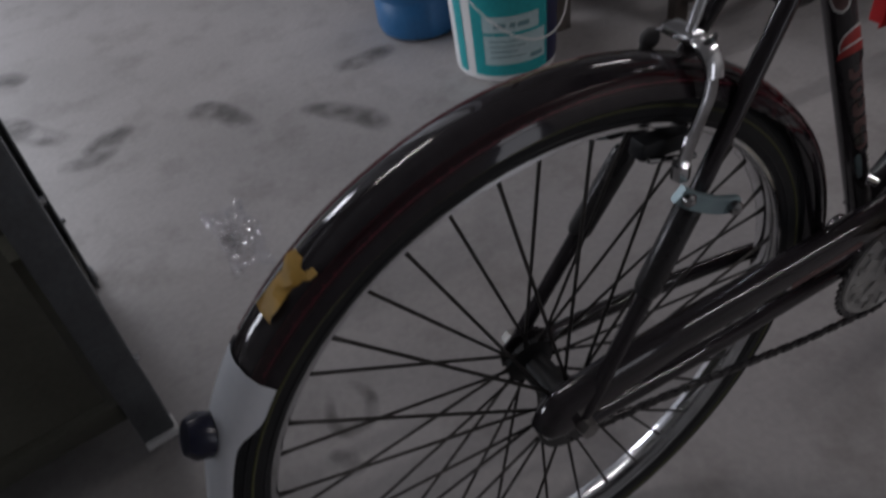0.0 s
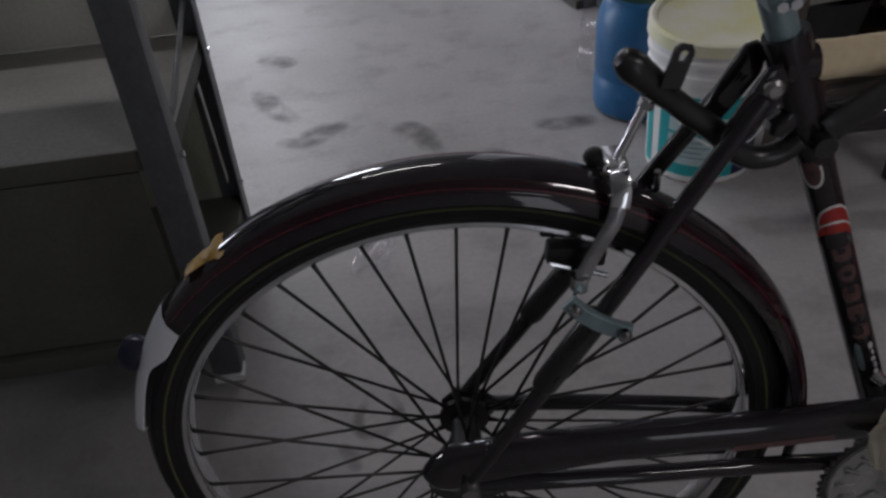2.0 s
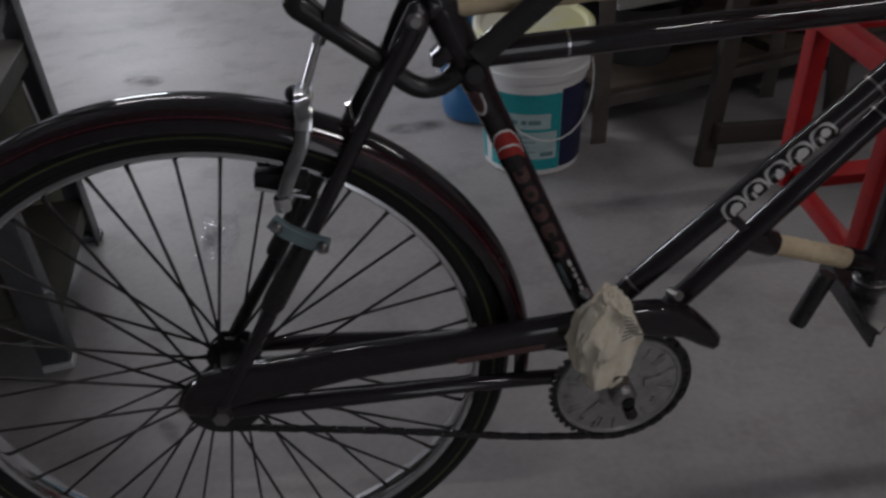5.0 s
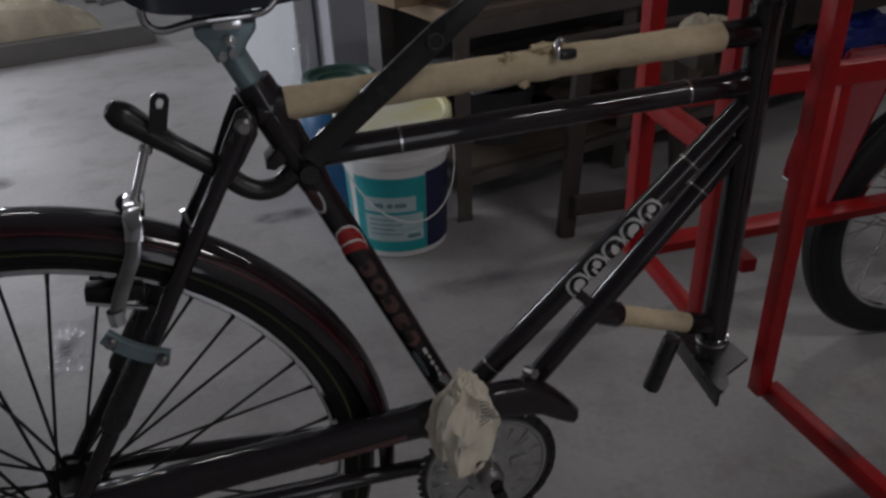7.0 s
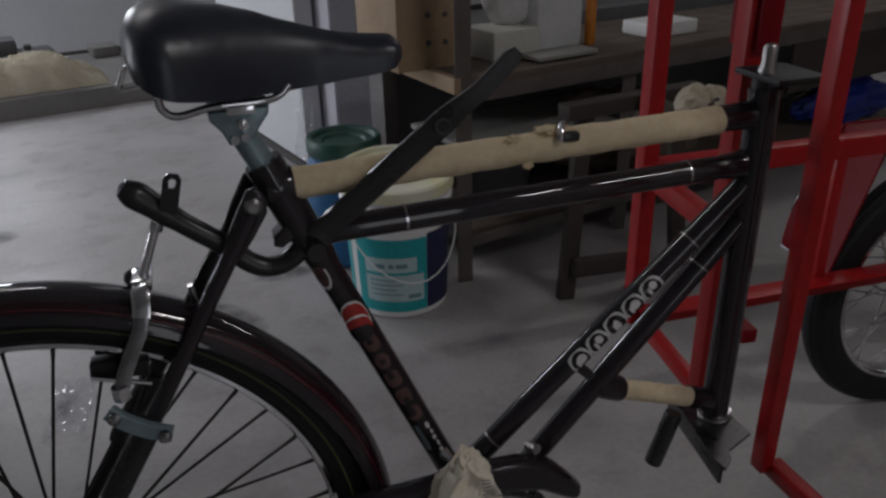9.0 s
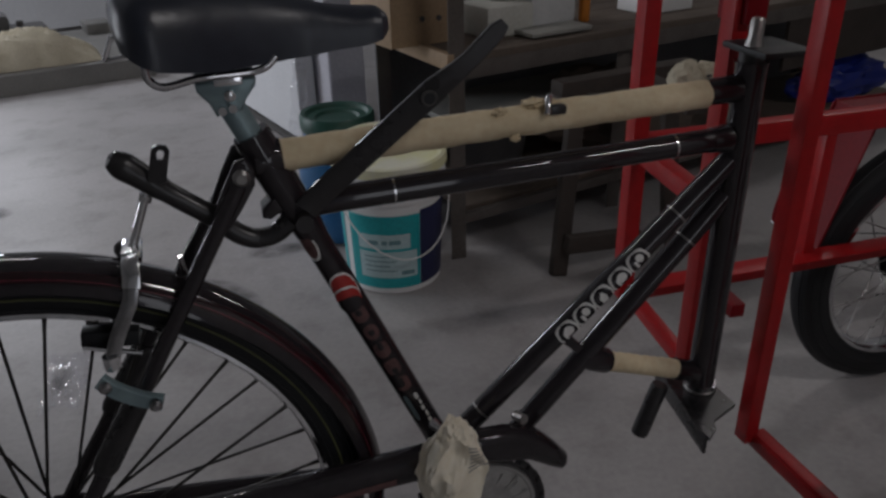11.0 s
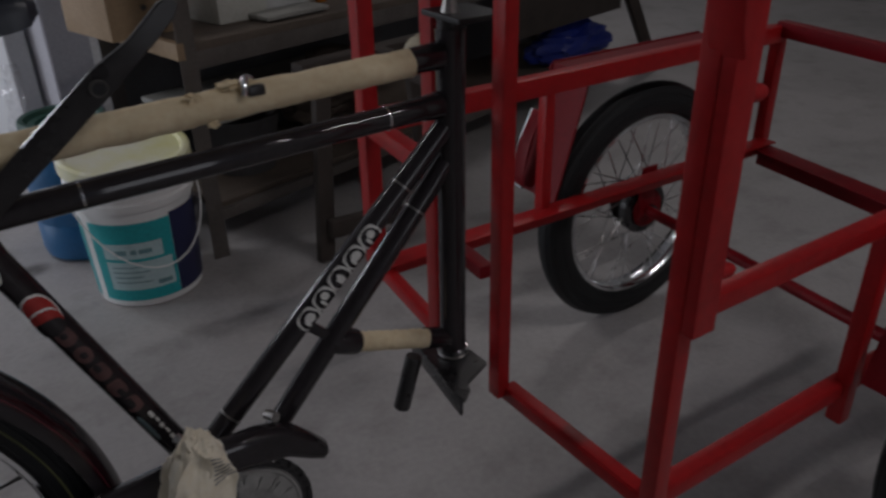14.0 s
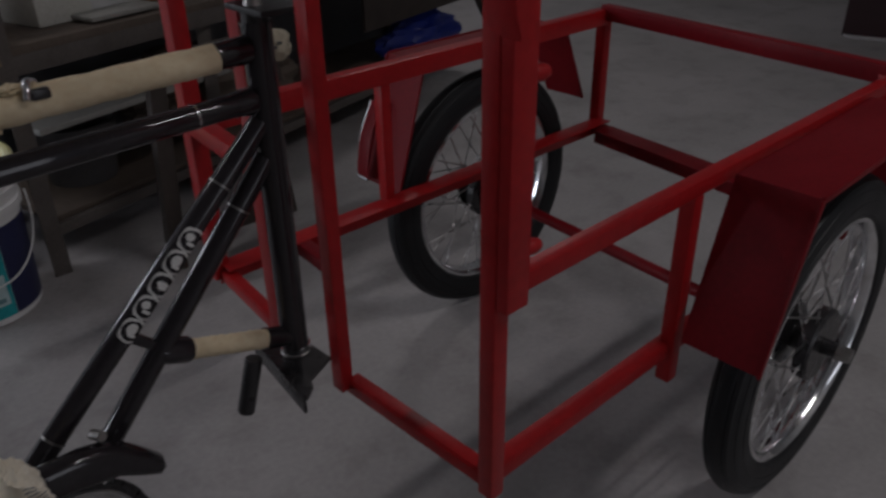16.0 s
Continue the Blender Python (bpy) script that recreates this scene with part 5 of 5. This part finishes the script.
crate = thing("plywood_box", bpt(-0.03, 0.28, 0.588), "plywood box with round finger holes on the bench", "box")
part("box_shell", box(*bpt(-0.03, 0.28, 0.588 + 0.11), 0.215, 0.24, 0.22, 0.003, TURN), PALE_WOOD, crate, "plywood shell")
# near-black discs painted as the shade inside the holes
for u, z in ((-0.035, 0.733), (0.018, 0.730), (-0.035, 0.659), (0.018, 0.657)):
    c = bpt(u, 0.159, z)
    part("finger_hole", tube([c, c - BV * 0.003], 0.0075, 14), SHADOW_BLACK, crate)

solid("grey_tray", box(*bpt(0.225, 0.19, 0.631), 0.16, 0.16, 0.085, 0.008, TURN), PALE_PANEL, bpt(0.225, 0.19, 0.5885), "grey tray on the bench planks", "tray")
solid("white_bundle_bag", lump(bpt(0.285, 0.22, 0.745), (0.095, 0.07, 0.085), 5.2, 0.10, 3, 5, 0.674), PALE_BAG, bpt(0.285, 0.22, 0.674), "rounded milky plastic bag on the grey tray", "bag")
canister = thing("plastic_canister", bpt(0.385, 0.17, 0.5885), "pale plastic canister with rounded corners on the bench", "canister")
part("canister_body", box(*bpt(0.385, 0.17, 0.689), 0.175, 0.12, 0.20, 0.032, TURN), PALE_BAG, canister)
part("canister_foot", box(*bpt(0.352, 0.075, 0.6), 0.22, 0.10, 0.014, 0.006, TURN), SHELF_GREY, canister, "spread plastic skirt")
solid("pale_box", box(*bpt(0.86, 0.18, 0.610), 0.20, 0.14, 0.042, 0.004, TURN), WHITE_PLASTIC, bpt(0.86, 0.18, 0.589), "pale cardboard box on the bench planks", "box")
bottle = thing("orange_bottle", bpt(0.540, 0.16, 0.589), "slim orange plastic bottle on the bench", "bottle")
part("bottle_body", lathe([(0.0, 0.0), (0.015, 0.0), (0.017, 0.005), (0.017, 0.13), (0.009, 0.15), (0.0, 0.15)], bpt(0.540, 0.16, 0.589), "z", 20), ORANGE, bottle)
part("bottle_cap", lathe([(0.0, 0.0), (0.010, 0.0), (0.010, 0.02), (0.0, 0.022)], bpt(0.540, 0.16, 0.738), "z", 14), SHADOW_BLACK, bottle)
solid("brown_sack", lump(bpt(0.72, 0.16, 0.29), (0.30, 0.12, 0.14), 2.2, 0.35, 5, 4, 0.147), OLD_WOOD, bpt(0.72, 0.16, 0.147), "brown sack on the lower shelf", "sack")
solid("dark_tub", lathe([(0.0, 0.0), (0.09, 0.0), (0.115, 0.16), (0.12, 0.17), (0.11, 0.17), (0.085, 0.01), (0.0, 0.01)], bpt(0.22, 0.20, 0.147), "z", 28), SHADOW_BLACK, bpt(0.22, 0.20, 0.147), "black tub on the lower shelf", "tub")

trestle = thing("trestle", (1.230, 1.044, 0.0), "rough brown wooden trestle under the bench edge", "trestle")
for a, b in (((1.090, 1.014, 0), (1.150, 1.074, 0.50)), ((1.490, 1.094, 0), (1.450, 1.124, 0.50))):
    part("trestle_leg", bar(a, b, 0.045, 0.03, (0, 1, 0), 0.004), TRESTLE_WOOD, trestle)
part("trestle_beam", bar((1.080, 1.054, 0.515), (1.530, 1.144, 0.515), 0.05, 0.04, bevel=0.004), TRESTLE_WOOD, trestle)
part("trestle_brace", bar((1.100, 0.994, 0.10), (1.340, 1.034, 0.07), 0.03, 0.05, bevel=0.004), TRESTLE_WOOD, trestle)

solid("blue_bag", lump((2.630, 1.760, 0.235), (0.23, 0.08, 0.092), 1.7, 0.3, 5, 4, 0.147), DEEP_BLUE, (2.630, 1.760, 0.147), "deep blue plastic bag on the lower shelf", "bag")
part("trestle_arm", bar((1.330, 1.094, 0.515), (1.315, 0.794, 0.515), 0.045, 0.038, bevel=0.004), TRESTLE_WOOD, trestle)
rag = lump((1.300, 0.829, 0.575), (0.045, 0.034, 0.040), 9.3, 0.22, 5, 4, 0.5355)
lump_two = lump((1.355, 0.836, 0.572), (0.036, 0.034, 0.040), 4.3, 0.22, 5, 4, 0.5355)
merge(rag, lump_two)
rag_thing = thing("white_rag", (1.325, 0.832, 0.535), "crumpled white rag with dark print on the trestle", "rag")
part("rag_cloth", rag, CLOTH, rag_thing)
for k in range(3):
    part("print_spot", lump((1.330 + 0.016 * k, 0.799 + 0.004 * k, 0.575 + 0.008 * (k % 2)), (0.008, 0.004, 0.0045), k, 0.3, 5, 2), SHADOW_BLACK, rag_thing)
film = bmesh.new()
bmesh.ops.create_grid(film, x_segments=16, y_segments=22, size=1)
for v in film.verts:
    x, y = v.co.x, v.co.y
    ragged = 1 + 0.30 * noise.noise(Vector((x * 1.7, y * 1.7, 4)))
    crease = abs(noise.noise(Vector((x * 4, y * 5, 1)))) + 0.6 * abs(noise.noise(Vector((x * 9, y * 11, 2))))
    v.co = Vector((-0.168 + 0.045 * x * ragged + 0.012 * noise.noise(Vector((y * 2, 0, 3))), 0.915 + 0.115 * y * ragged, 0.003 + 0.011 * crease))
solid("plastic_film", film, FILM, (-0.168, 0.915, 0.002), "wrinkled clear plastic film lying on the floor", "plastic film", smooth=False)

# ---- on the platform ----
sack = bmesh.new()
bmesh.ops.create_grid(sack, x_segments=110, y_segments=44, size=1)
for v in sack.verts:
    x, y = v.co.x, v.co.y
    edge = max(0.0, 1 - x ** 6) * max(0.0, 1 - abs(y) ** 3)
    hump = 0.085 * math.exp(-((x - 0.40) / 0.34) ** 2) + 0.075 * math.exp(-((x + 0.22) / 0.22) ** 2) + 0.06
    q = Vector((x * 2.6 + 1.2 * y, y * 1.1, 0.7))
    fold = 0.046 * (1 - 2 * abs(noise.noise(q * 1.9))) + 0.014 * (1 - 2 * abs(noise.noise(q * 4.6 + Vector((3, 1, 0))))) + 0.004 * noise.noise(q * 14)
    z = 0.108 + max(0.0, (hump + fold) * edge ** 0.7)
    v.co = room(0.22 + 0.56 * x + 0.02 * noise.noise(Vector((x * 3, y * 3, 5))), 3.97 + (0.16 + 0.03 * noise.noise(Vector((x * 4, 0, 8)))) * y, z)
solid("sacking", sack, CLOTH, room(0.48, 3.98, 0.107), "heap of cream sacking on the concrete platform", "sacking")
machine = thing("dark_machine", room(0.30, 4.62, 0.106), "dark greasy machine part on the concrete platform", "machine part")
part("machine_bed", box(*room(0.30, 4.62, 0.155), 0.64, 0.26, 0.10, 0.02, Matrix.Rotation(ROOM, 3, "Z")), SHADOW_BLACK, machine)
part("machine_body", box(*room(0.22, 4.62, 0.245), 0.40, 0.20, 0.085, 0.025, Matrix.Rotation(ROOM, 3, "Z")), SHADOW_BLACK, machine)
part("machine_knob", lathe([(0.0, 0.0), (0.022, 0.0), (0.020, 0.03), (0.012, 0.035), (0.0, 0.036)], room(0.48, 4.62, 0.204), "z", 16), SHADOW_BLACK, machine)
solid("grey_block", box(*room(0.92, 4.72, 0.138), 0.155, 0.2, 0.064, 0.008, Matrix.Rotation(ROOM, 3, "Z")), CONCRETE, room(0.92, 4.72, 0.106), "grey concrete block on the platform edge", "block")

cabinet = thing("maroon_cabinet", (4.25, 0.12, 0.0), "dark maroon metal cabinet with a bright lower edge", "cabinet")
part("cabinet_body", box(4.251, 0.120, 0.62, 0.42, 0.90, 0.84, 0.012, Matrix.Rotation(ROOM, 3, "Z")), MAROON, cabinet)
part("edge_strip", box(4.044, 0.060, 0.204, 0.012, 0.88, 0.018, 0.003, Matrix.Rotation(ROOM, 3, "Z")), CHROME, cabinet, "bright metal edge strip")
for du, dv in ((0.15, -0.10), (0.15, -0.40), (-0.15, -0.40)):
    p = Vector((4.251, 0.120, 0.10)) + U * du + V * dv
    part("cabinet_leg", box(*p, 0.03, 0.03, 0.20, 0.003), DULL_BLACK, cabinet)

# lamps overhead, out of view
for u, v, _ in TUBES:
    lamp = thing("ceiling_lamp", room(u, v, 2.80), "slim white ceiling tube lamp, unseen", "lamp", "ceiling lamps")
    part("housing", box(*room(u, v, 2.823), 1.25, 0.08, 0.05, 0.004, Matrix.Rotation(ROOM, 3, "Z")), WHITE_PLASTIC, lamp)
